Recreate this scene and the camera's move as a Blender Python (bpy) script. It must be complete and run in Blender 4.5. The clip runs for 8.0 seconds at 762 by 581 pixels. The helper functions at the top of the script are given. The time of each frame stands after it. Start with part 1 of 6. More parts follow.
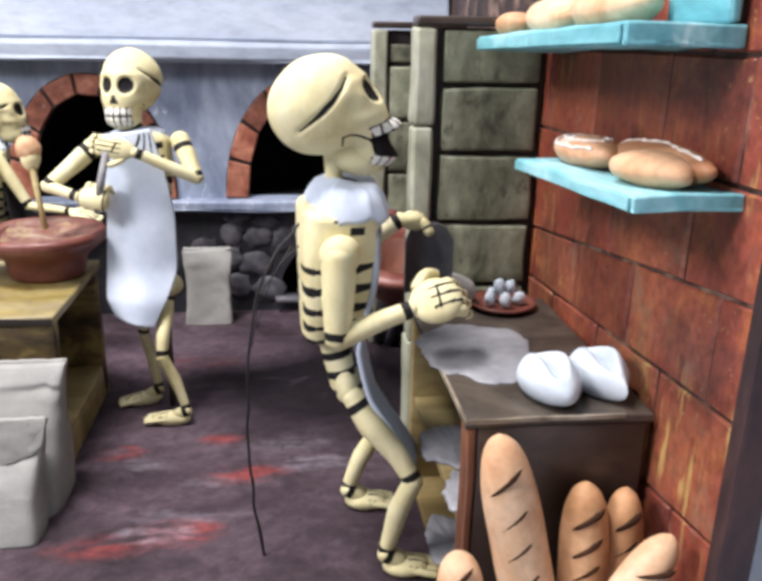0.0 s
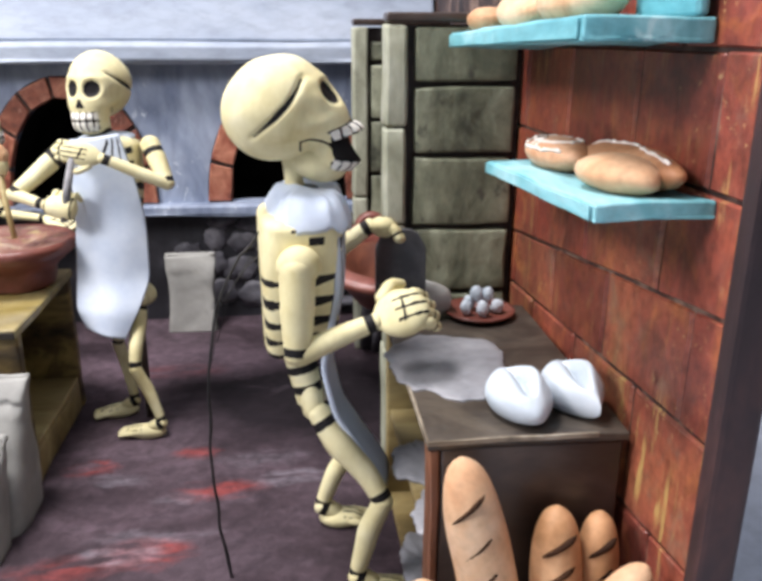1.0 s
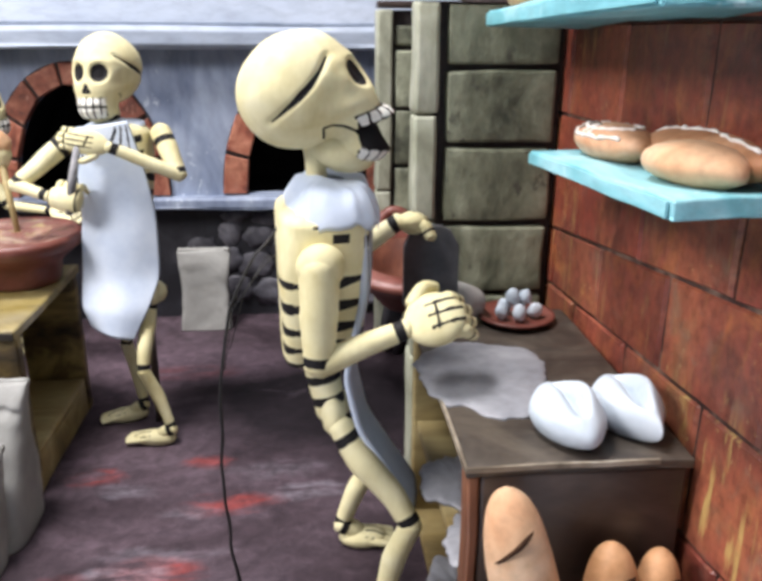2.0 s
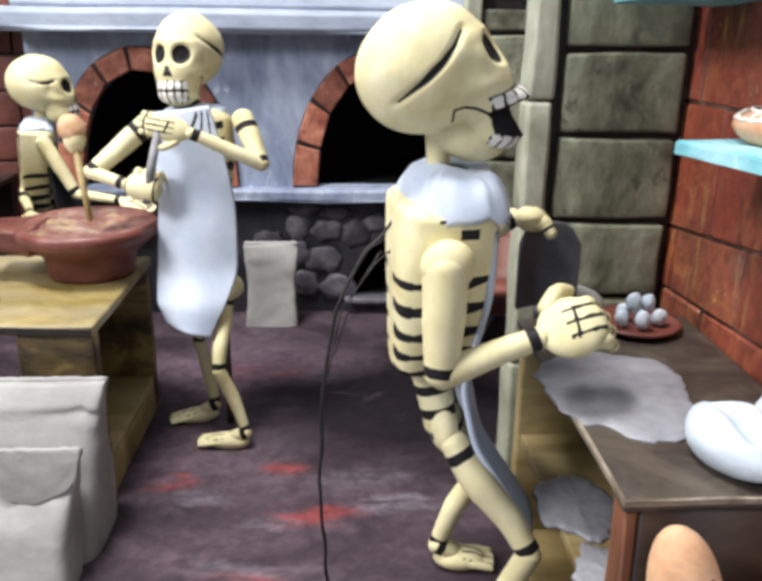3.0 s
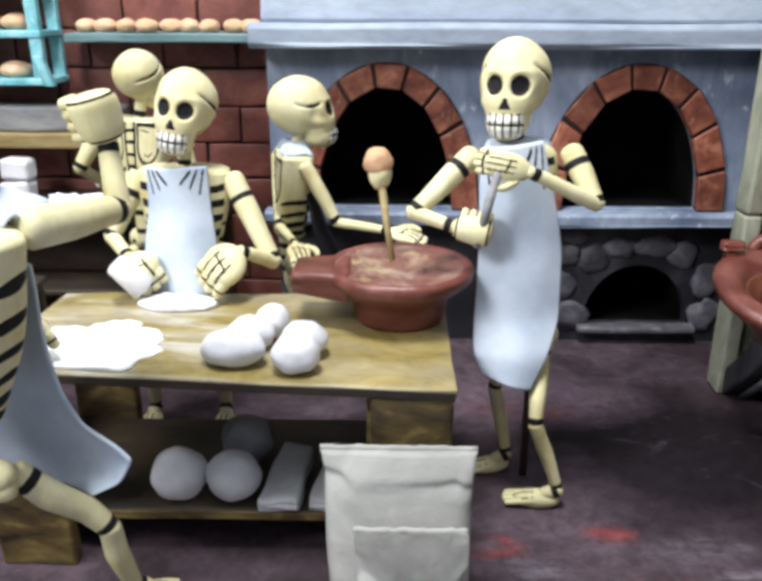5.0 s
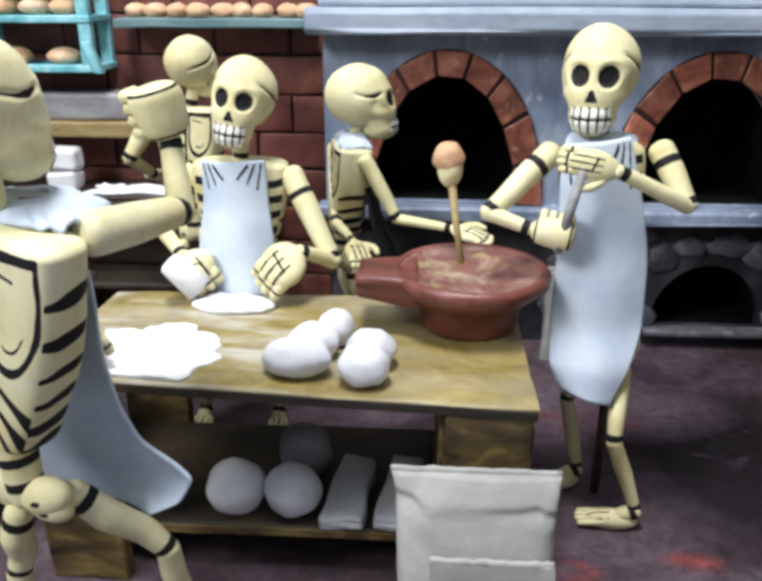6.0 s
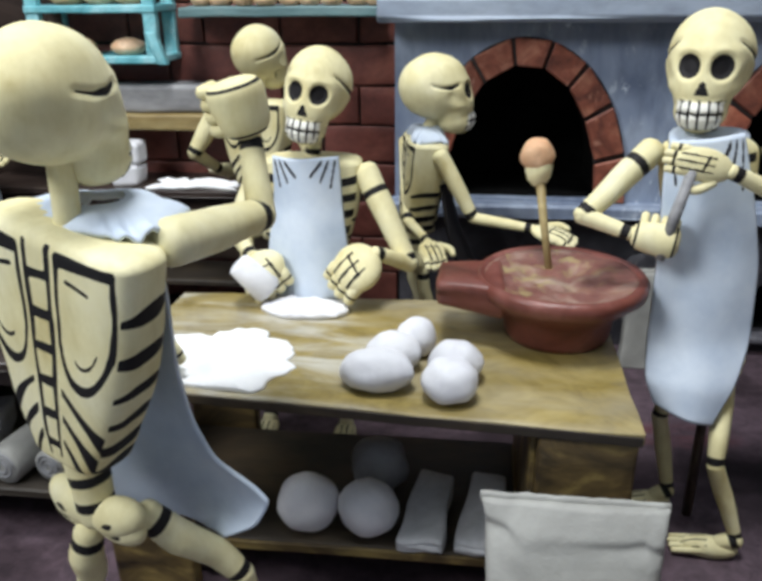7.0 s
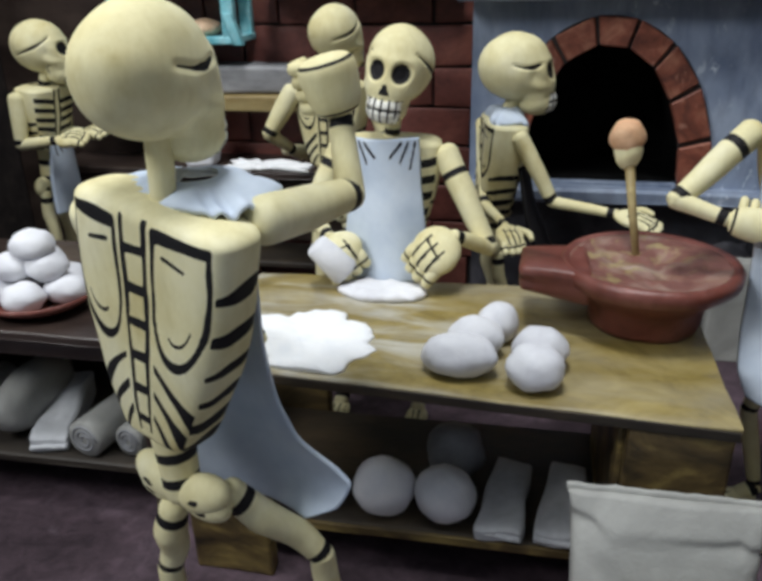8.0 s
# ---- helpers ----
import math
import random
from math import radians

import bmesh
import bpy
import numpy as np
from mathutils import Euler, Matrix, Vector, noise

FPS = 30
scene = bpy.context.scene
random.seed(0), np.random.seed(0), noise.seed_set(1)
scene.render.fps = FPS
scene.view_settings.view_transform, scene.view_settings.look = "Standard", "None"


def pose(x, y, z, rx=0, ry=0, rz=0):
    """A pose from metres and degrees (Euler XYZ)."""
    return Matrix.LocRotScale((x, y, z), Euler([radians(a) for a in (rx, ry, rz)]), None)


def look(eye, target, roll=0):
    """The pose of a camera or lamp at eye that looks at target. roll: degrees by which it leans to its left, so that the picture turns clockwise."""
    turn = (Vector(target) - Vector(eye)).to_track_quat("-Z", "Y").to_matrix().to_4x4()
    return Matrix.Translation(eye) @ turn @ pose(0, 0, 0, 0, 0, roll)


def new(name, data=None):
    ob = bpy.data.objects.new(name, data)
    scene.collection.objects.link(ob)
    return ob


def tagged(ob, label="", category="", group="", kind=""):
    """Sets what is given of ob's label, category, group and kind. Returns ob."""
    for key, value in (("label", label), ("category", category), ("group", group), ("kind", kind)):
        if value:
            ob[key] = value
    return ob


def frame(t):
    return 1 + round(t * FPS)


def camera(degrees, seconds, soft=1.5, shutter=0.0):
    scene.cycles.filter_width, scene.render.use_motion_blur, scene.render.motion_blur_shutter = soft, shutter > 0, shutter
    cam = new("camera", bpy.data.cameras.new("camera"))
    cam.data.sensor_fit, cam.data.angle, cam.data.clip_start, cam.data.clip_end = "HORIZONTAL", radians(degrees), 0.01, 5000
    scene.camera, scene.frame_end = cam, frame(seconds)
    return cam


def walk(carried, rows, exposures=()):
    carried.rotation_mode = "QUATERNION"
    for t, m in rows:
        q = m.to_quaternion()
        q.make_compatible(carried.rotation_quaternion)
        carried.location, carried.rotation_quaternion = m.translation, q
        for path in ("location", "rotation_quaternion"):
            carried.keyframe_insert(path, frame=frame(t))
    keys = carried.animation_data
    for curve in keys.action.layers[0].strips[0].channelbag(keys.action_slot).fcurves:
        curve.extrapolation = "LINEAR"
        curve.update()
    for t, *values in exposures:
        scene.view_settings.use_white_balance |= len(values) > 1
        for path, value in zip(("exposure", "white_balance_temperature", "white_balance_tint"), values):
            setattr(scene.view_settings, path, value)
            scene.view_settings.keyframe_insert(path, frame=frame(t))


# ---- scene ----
cam = camera(53.0, 8.0, 3.8)
PATH = [
    (0, (0.1108, 0.0439, 0.2907), (0.1356, 0.2321, 0.2278), 1.1),
    (0.5, (0.1212, 0.0521, 0.2856), (0.1447, 0.2400, 0.2213), 0.5),
    (1, (0.1358, 0.0617, 0.2917), (0.1582, 0.2500, 0.2280), 0.2),
    (2.5, (0.1270, 0.1186, 0.2772), (0.1418, 0.3069, 0.2115), 0.6),
    (3, (0.0991, 0.1344, 0.2739), (0.1088, 0.3229, 0.2079), 0.7),
    (3.5, (0.0583, 0.1501, 0.2830), (0.0618, 0.3384, 0.2157), 0.2),
    (4, (0.0068, 0.1597, 0.2888), (0.0058, 0.3480, 0.2213), -0.0),
    (4.5, (-0.0460, 0.1727, 0.2947), (-0.0463, 0.3602, 0.2253), 0.4),
    (4.7, (-0.0594, 0.1784, 0.2962), (-0.0609, 0.3660, 0.2269), 0.3),
    (5.8, (-0.0866, 0.2094, 0.2955), (-0.0957, 0.3955, 0.2229), 0.2),
    (6, (-0.0936, 0.2165, 0.2964), (-0.1050, 0.4022, 0.2231), 0.1),
    (6.5, (-0.1041, 0.2351, 0.2990), (-0.1194, 0.4204, 0.2253), -0.3),
    (7, (-0.1144, 0.2430, 0.2956), (-0.1378, 0.4265, 0.2195), -0.6),
    (7.5, (-0.1139, 0.2506, 0.2966), (-0.1458, 0.4316, 0.2179), -1.1),
    (8, (-0.1287, 0.2461, 0.2922), (-0.1659, 0.4259, 0.2128), -1.2),
]
EXPOSURES = [(0.0, 0.12, 6800, 17), (1.0, 0.09, 6780, 16), (2.5, 0.12, 6750, 15), (3.5, 0.09, 6700, 13), (4.0, 0.0, 6650, 12), (4.5, 0.0, 6600, 12), (4.7, -0.04, 6550, 11), (5.8, -0.25, 6500, 10), (6.5, -0.39, 6450, 9), (7.0, -0.61, 6450, 8), (8.0, -1.02, 6450, 8)]
walk(cam, [(t, look(eye, target, roll)) for t, eye, target, roll in PATH], EXPOSURES)

# World, lamps and exposure. The display is lit by two added light panels, out of view.
world = bpy.data.worlds.new("room_air")
scene.world = world
world.use_nodes = True
world.node_tree.nodes["Background"].inputs[0].default_value = (0.80, 0.88, 1.0, 1)
world.node_tree.nodes["Background"].inputs[1].default_value = 0.58


def area_lamp(name, at, to, size, power, colour):
    data = bpy.data.lights.new(name, "AREA")
    data.shape, data.size, data.size_y, data.energy, data.color = "RECTANGLE", size[0], size[1], power, colour
    ob = new(name, data)
    ob.matrix_world = look(at, to)
    return tagged(ob, "cool white light panel, added out of view", "lamp", kind="structure")


area_lamp("added_light_panel", (-0.80, 0.06, 0.86), (-0.02, 0.56, 0.1), (0.34, 0.30), 12.0, (0.975, 0.985, 1.0))
area_lamp("added_light_panel", (-0.20, 0.46, 1.20), (-0.06, 0.56, 0.1), (0.32, 0.24), 16.5, (0.975, 0.985, 1.0))

# ---------------------------------------------------------------- shapes
# All shapes are written in decimetres and turned into metres here.
U = 0.1


def V(*p):
    return Vector(p)


def link(name, bm, material, parent=None, label="", at=None, smooth=True):
    """One mesh object out of a bmesh. at: the place of its origin, in decimetres."""
    me = bpy.data.meshes.new(name)
    bmesh.ops.recalc_face_normals(bm, faces=bm.faces)
    for f in bm.faces:
        f.smooth = smooth
    for v in bm.verts:
        v.co *= U
    bm.to_mesh(me)
    bm.free()
    for m in material if isinstance(material, (list, tuple)) else (material,):
        me.materials.append(m)
    ob = new(name, me)
    if at is not None:
        ob.location = Vector(at) * U
    if parent is not None:
        ob.parent = parent
    if label:
        ob["label"] = label
    return ob


def part(name, bm, material, parent, label="", smooth=True):
    return link(name, bm, material, parent, label, None, smooth)


def thing(name, at, label, category, group="", turn=0.0, kind=""):
    ob = new(name)
    ob.empty_display_size = 0.01
    ob.location = Vector(at) * U
    ob.rotation_euler = (0, 0, radians(turn))
    return tagged(ob, label, category, group, kind)


def box(bm, x0, x1, y0, y1, z0, z1, bevel=0.01, rough=0.0, cuts=0, seed=0):
    made = bmesh.ops.create_cube(bm, size=1.0)["verts"]
    for v in made:
        v.co = V(x0 + (v.co.x + 0.5) * (x1 - x0), y0 + (v.co.y + 0.5) * (y1 - y0), z0 + (v.co.z + 0.5) * (z1 - z0))
    edges = list({e for v in made for e in v.link_edges})
    if cuts:
        bmesh.ops.subdivide_edges(bm, edges=edges, cuts=cuts, use_grid_fill=True)
        edges = [e for e in bm.edges if len(e.link_faces) == 2 and e.calc_face_angle(0) > 0.5]
    if bevel:
        bmesh.ops.bevel(bm, geom=edges, offset=bevel, segments=2, profile=0.6, affect="EDGES", clamp_overlap=True)
    if rough:
        for v in bm.verts:
            v.co += rough * Vector(noise.noise_vector(v.co * 3.1 + V(seed, seed * 1.7, 0)))
    return bm


def boxed(*a, **k):
    return box(bmesh.new(), *a, **k)


def lathe(bm, profile, seg=40, centre=(0, 0, 0), wobble=0.0, seed=0):
    rings = []
    for r, z in profile:
        ring = []
        for n in range(seg):
            a = 2 * math.pi * n / seg
            k = r * (1 + wobble * noise.noise(V(math.cos(a) * 1.3 + seed, math.sin(a) * 1.3, z * 2)))
            ring.append(bm.verts.new((centre[0] + k * math.cos(a), centre[1] + k * math.sin(a), centre[2] + z)))
        rings.append(ring)
    for a, b in zip(rings, rings[1:]):
        for n in range(seg):
            bm.faces.new((a[n], a[(n + 1) % seg], b[(n + 1) % seg], b[n]))
    bm.faces.new(rings[0][::-1])
    bm.faces.new(rings[-1])
    return bm


def tube(bm, points, radii, seg=10, squash=1.0):
    """A round bar along points, with closed ends."""
    points = [Vector(p) for p in points]
    rings, side = [], None
    for n, p in enumerate(points):
        way = (points[min(n + 1, len(points) - 1)] - points[max(n - 1, 0)]).normalized()
        if side is None:
            side = way.cross(V(0, 0, 1) if abs(way.z) < 0.9 else V(1, 0, 0)).normalized()
        side = (side - way * side.dot(way)).normalized()
        up = way.cross(side)
        r = radii[n] if isinstance(radii, (list, tuple)) else radii
        rings.append([bm.verts.new(p + r * (math.cos(a) * side + squash * math.sin(a) * up)) for a in (2 * math.pi * k / seg for k in range(seg))])
    for a, b in zip(rings, rings[1:]):
        for k in range(seg):
            bm.faces.new((a[k], a[(k + 1) % seg], b[(k + 1) % seg], b[k]))
    bm.faces.new(rings[0][::-1])
    bm.faces.new(rings[-1])
    return bm


def blob(bm, centre, radii, rough=0.06, seed=0, flat=0.0, seg=28):
    """A hand-shaped lump; flat cuts its underside level."""
    made = bmesh.ops.create_uvsphere(bm, u_segments=seg, v_segments=seg // 2, radius=1.0)["verts"]
    for v in made:
        k = 1 + rough * noise.noise(v.co * 1.4 + V(seed * 3.7, seed, 0)) + 0.3 * rough * noise.noise(v.co * 4 + V(seed, 0, seed))
        v.co = V(v.co.x * radii[0] * k, v.co.y * radii[1] * k, v.co.z * radii[2] * k)
        if flat:
            v.co.z = max(v.co.z, -radii[2] * flat)
        v.co += Vector(centre)
    return bm


# ---------------------------------------------------------------- materials
def material(name, rough=0.6, metal=0.0):
    m = bpy.data.materials.new(name)
    m.use_nodes = True
    tree = m.node_tree
    shader = tree.nodes["Principled BSDF"]
    shader.inputs["Roughness"].default_value, shader.inputs["Metallic"].default_value = rough, metal
    return m, tree, shader


def node(tree, kind, **values):
    n = tree.nodes.new(kind)
    for key, value in values.items():
        n.inputs[key].default_value = value
    return n


def ramp(tree, source, stops):
    n = tree.nodes.new("ShaderNodeValToRGB")
    while len(n.color_ramp.elements) < len(stops):
        n.color_ramp.elements.new(0.5)
    for e, (at, colour) in zip(n.color_ramp.elements, stops):
        e.position, e.color = at, (*colour, 1)
    tree.links.new(source, n.inputs[0])
    return n.outputs[0]


def mix(tree, factor, a, b, mode="MIX"):
    n = tree.nodes.new("ShaderNodeMix")
    n.data_type, n.blend_type = "RGBA", mode
    for socket, value in ((n.inputs[0], factor), (n.inputs[6], a), (n.inputs[7], b)):
        if isinstance(value, bpy.types.NodeSocket):
            tree.links.new(value, socket)
        elif isinstance(value, (tuple, list)):
            socket.default_value = (*value, 1)
        else:
            socket.default_value = value
    return n.outputs[2]


def place(tree, stretch=(1, 1, 1)):
    """World place, in metres, stretched."""
    g = tree.nodes.new("ShaderNodeNewGeometry")
    m = tree.nodes.new("ShaderNodeMapping")
    m.inputs["Scale"].default_value = stretch
    tree.links.new(g.outputs["Position"], m.inputs["Vector"])
    return m.outputs[0]


def grain(tree, vector, scale, detail=6.0, rough=0.6, twist=0.0):
    n = node(tree, "ShaderNodeTexNoise", Scale=scale, Detail=detail, Roughness=rough, Distortion=twist)
    tree.links.new(vector, n.inputs["Vector"])
    return n.outputs["Fac"]


def bump(tree, shader, source, depth, strength=0.6):
    n = node(tree, "ShaderNodeBump", Strength=strength, Distance=depth)
    tree.links.new(source, n.inputs["Height"])
    tree.links.new(n.outputs[0], shader.inputs["Normal"])


def painted(name, colours, rough=0.55, patch=25.0, fine=220.0, stretch=(1, 1, 1), relief=0.0006, vary=0.0, gloss=0.5, dirt=0.7):
    """Hand-painted surface: three tones laid over one another in patches and streaks, with brush relief."""
    m, tree, shader = material(name, rough)
    at = place(tree, stretch)
    large, small = grain(tree, at, patch, 4.0, 0.6, 0.6), grain(tree, at, fine, 5.0, 0.65)
    colour = ramp(tree, large, ((0.32, colours[0]), (0.5, colours[1]), (0.68, colours[2])))
    dark = ramp(tree, small, ((0.3, (0.72, 0.72, 0.72)), (0.55, (1, 1, 1)), (0.8, (1.12, 1.12, 1.12))))
    colour = mix(tree, dirt, colour, dark, "MULTIPLY")
    if vary:
        info = tree.nodes.new("ShaderNodeObjectInfo")
        tone = ramp(tree, info.outputs["Random"], ((0.0, (1 - vary,) * 3), (1.0, (1 + vary * 0.6,) * 3)))
        colour = mix(tree, 1.0, colour, tone, "MULTIPLY")
    tree.links.new(colour, shader.inputs["Base Color"])
    shader.inputs["Specular IOR Level"].default_value = gloss
    bump(tree, shader, small, relief)
    return m


def bone_clay():
    """Cream clay with black brush lines and white cloth, which the meshes carry as masks."""
    m, tree, shader = material("painted_bone_clay", 0.62)
    shader.inputs["Specular IOR Level"].default_value = 0.22
    at = place(tree)
    large, small = grain(tree, at, 30.0, 4.0), grain(tree, at, 260.0, 4.0)
    cream = ramp(tree, large, ((0.25, (0.56, 0.465, 0.20)), (0.40, (0.70, 0.63, 0.355)), (0.55, (0.755, 0.70, 0.43)), (0.74, (0.80, 0.76, 0.54))))
    white = ramp(tree, large, ((0.3, (0.45, 0.53, 0.65)), (0.65, (0.62, 0.69, 0.78))))
    rub = ramp(tree, grain(tree, place(tree, (1, 1, 0.35)), 120.0, 5.0, 0.7), ((0.35, (0.80, 0.78, 0.70)), (0.58, (1, 1, 1))))
    cream = mix(tree, 0.5, cream, rub, "MULTIPLY")
    ink = tree.nodes.new("ShaderNodeAttribute")
    ink.attribute_name = "ink"
    cloth = tree.nodes.new("ShaderNodeAttribute")
    cloth.attribute_name = "cloth"
    line = tree.nodes.new("ShaderNodeMath")
    line.operation = "MULTIPLY_ADD"
    tree.links.new(small, line.inputs[0])
    line.inputs[1].default_value = 0.35
    tree.links.new(ink.outputs["Fac"], line.inputs[2])
    mask = ramp(tree, line.outputs[0], ((0.58, (0, 0, 0)), (0.74, (1, 1, 1))))
    sheet = ramp(tree, cloth.outputs["Fac"], ((0.45, (0, 0, 0)), (0.55, (1, 1, 1))))
    woven = ramp(tree, cloth.outputs["Fac"], ((0.80, (0, 0, 0)), (0.90, (1, 1, 1))))
    colour = mix(tree, sheet, cream, mix(tree, woven, (0.80, 0.79, 0.72), white))
    colour = mix(tree, mask, colour, (0.012, 0.011, 0.012))
    tree.links.new(colour, shader.inputs["Base Color"])
    bump(tree, shader, grain(tree, at, 55.0, 5.0, 0.6), 0.0014, 0.45)
    return m


def brick_paint():
    """Red brick paint, rubbed with ochre and dark vertical brush streaks."""
    m, tree, shader = material("painted_red_brick", 0.42)
    at, drawn = place(tree), place(tree, (1, 1, 0.32))
    large = grain(tree, at, 17.0, 4.0, 0.6, 0.6)
    streak = grain(tree, drawn, 62.0, 6.0, 0.7, 0.5)
    broad = grain(tree, at, 34.0, 5.0, 0.65, 1.0)
    small = grain(tree, at, 150.0, 5.0, 0.7)
    colour = ramp(tree, large, ((0.30, (0.13, 0.040, 0.028)), (0.46, (0.27, 0.066, 0.046)), (0.62, (0.36, 0.098, 0.056)), (0.72, (0.30, 0.125, 0.07))))
    colour = mix(tree, ramp(tree, streak, ((0.56, (0, 0, 0)), (0.72, (0.55, 0.55, 0.55)))), colour, (0.44, 0.19, 0.07))
    colour = mix(tree, ramp(tree, broad, ((0.54, (0, 0, 0)), (0.70, (0.7, 0.7, 0.7)))), colour, (0.42, 0.14, 0.05))
    colour = mix(tree, ramp(tree, broad, ((0.28, (0.7, 0.7, 0.7)), (0.42, (0, 0, 0)))), colour, (0.20, 0.085, 0.06))
    colour = mix(tree, ramp(tree, streak, ((0.26, (0.6, 0.6, 0.6)), (0.40, (0, 0, 0)))), colour, (0.07, 0.020, 0.016))
    colour = mix(tree, 0.9, colour, ramp(tree, small, ((0.32, (0.50, 0.48, 0.50)), (0.55, (1, 1, 1)), (0.75, (1.35, 1.3, 1.2)))), "MULTIPLY")
    dust = ramp(tree, grain(tree, at, 42.0, 6.0, 0.7, 0.9), ((0.56, (0, 0, 0)), (0.72, (0.55, 0.55, 0.55))))
    colour = mix(tree, dust, colour, (0.25, 0.155, 0.115))
    scuff = ramp(tree, grain(tree, place(tree, (1, 1, 0.12)), 190.0, 4.0, 0.6, 0.3), ((0.57, (0, 0, 0)), (0.67, (0.85, 0.85, 0.85))))
    scuffed = ramp(tree, grain(tree, at, 16.0, 3.0), ((0.46, (0, 0, 0)), (0.56, (1, 1, 1))))
    colour = mix(tree, mix(tree, 1.0, scuff, scuffed, "MULTIPLY"), colour, (0.52, 0.31, 0.12))
    fleck = ramp(tree, grain(tree, at, 330.0, 3.0, 0.6), ((0.64, (0, 0, 0)), (0.71, (0.8, 0.8, 0.8))))
    worn = ramp(tree, grain(tree, at, 30.0, 2.0), ((0.45, (0, 0, 0)), (0.56, (1, 1, 1))))
    colour = mix(tree, mix(tree, 1.0, fleck, worn, "MULTIPLY"), colour, (0.58, 0.38, 0.18))
    info = tree.nodes.new("ShaderNodeObjectInfo")
    colour = mix(tree, 1.0, colour, ramp(tree, info.outputs["Random"], ((0.0, (0.66, 0.64, 0.64)), (0.3, (0.94, 0.92, 0.90)), (0.6, (1.14, 0.96, 0.92)), (1.0, (1.02, 1.22, 1.10)))), "MULTIPLY")
    tree.links.new(colour, shader.inputs["Base Color"])
    bump(tree, shader, streak, 0.0016, 0.7)
    return m


BONE = bone_clay()
BRICK = brick_paint()
DARK_BRICK = painted("painted_dark_red_brick", ((0.10, 0.028, 0.022), (0.17, 0.050, 0.038), (0.25, 0.085, 0.06)), 0.55, 25.0, 160.0, (1, 1, 1), 0.0008, 0.2)
ARCH_BRICK = painted("painted_arch_brick", ((0.12, 0.034, 0.022), (0.27, 0.080, 0.046), (0.44, 0.18, 0.11)), 0.55, 55.0, 200.0, (1, 1, 1), 0.0014, 0.32)
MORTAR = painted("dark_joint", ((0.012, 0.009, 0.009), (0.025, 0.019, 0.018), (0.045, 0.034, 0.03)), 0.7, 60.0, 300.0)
STONE = painted("painted_green_grey_block", ((0.045, 0.050, 0.032), (0.18, 0.195, 0.13), (0.32, 0.34, 0.24)), 0.6, 30.0, 150.0, (1, 1, 0.7), 0.0018, 0.12, 0.5, 1.0)
PALE_STONE = painted("painted_pale_green_post", ((0.22, 0.23, 0.165), (0.33, 0.345, 0.255), (0.45, 0.465, 0.37)), 0.6, 35.0, 190.0, (1, 1, 0.5), 0.0008)
OVEN = painted("painted_blue_grey_plaster", ((0.12, 0.155, 0.24), (0.225, 0.275, 0.375), (0.36, 0.42, 0.53)), 0.55, 19.0, 120.0, (1, 1, 0.4), 0.0006)
HOOD = painted("painted_pale_blue_plaster", ((0.25, 0.30, 0.385), (0.325, 0.38, 0.465), (0.41, 0.465, 0.55)), 0.5, 10.0, 120.0, (0.4, 1, 1), 0.0006)
# Dark grey plaster, darkened further for the shade under the oven ledge.
BASE = painted("painted_dark_grey_plaster", ((0.012, 0.012, 0.016), (0.026, 0.026, 0.033), (0.07, 0.068, 0.08)), 0.6, 26.0, 150.0, (1, 1, 0.6))
ROCK = painted("painted_grey_stone", ((0.05, 0.048, 0.06), (0.10, 0.098, 0.115), (0.19, 0.185, 0.21)), 0.6, 45.0, 200.0, relief=0.001)
PLANK = painted("grey_plank_paint", ((0.13, 0.13, 0.135), (0.24, 0.24, 0.25), (0.36, 0.36, 0.37)), 0.6, 26.0, 180.0, (0.4, 1, 1), 0.001)
# Near-black; the deep shade of oven mouths and fire hole is in the colour.
DEEP_BLACK = painted("deep_shade_black", ((0.003, 0.003, 0.003), (0.006, 0.006, 0.006), (0.010, 0.010, 0.010)), 0.95, gloss=0.05)
TEAL = painted("painted_teal_wood", ((0.10, 0.36, 0.42), (0.19, 0.52, 0.58), (0.40, 0.70, 0.75)), 0.45, 30.0, 200.0, (1, 0.3, 1))
DARK_TEAL = painted("painted_dull_teal_wood", ((0.08, 0.16, 0.17), (0.14, 0.24, 0.25), (0.24, 0.33, 0.34)), 0.5, 30.0, 200.0, (0.3, 1, 1))
TAN_WOOD = painted("painted_ochre_wood", ((0.085, 0.055, 0.018), (0.27, 0.195, 0.075), (0.44, 0.355, 0.17)), 0.5, 17.0, 180.0, (0.35, 1, 1), 0.0008)
DARK_WOOD = painted("painted_dark_brown_wood", ((0.020, 0.013, 0.011), (0.042, 0.028, 0.023), (0.085, 0.062, 0.050)), 0.35, 20.0, 180.0, (0.4, 1, 1), 0.0006)
CLAY_RED = painted("glazed_red_clay", ((0.085, 0.024, 0.017), (0.16, 0.045, 0.032), (0.25, 0.095, 0.075)), 0.40, 25.0, 160.0, (1, 1, 1), 0.0006)
PAPER = painted("grey_white_sack_paper", ((0.245, 0.245, 0.23), (0.32, 0.32, 0.30), (0.40, 0.40, 0.375)), 0.6, 18.0, 140.0, relief=0.001, dirt=0.15)
DOUGH = painted("white_dough", ((0.43, 0.51, 0.57), (0.52, 0.59, 0.65), (0.58, 0.64, 0.69)), 0.5, 30.0, 180.0, relief=0.0004, dirt=0.12)
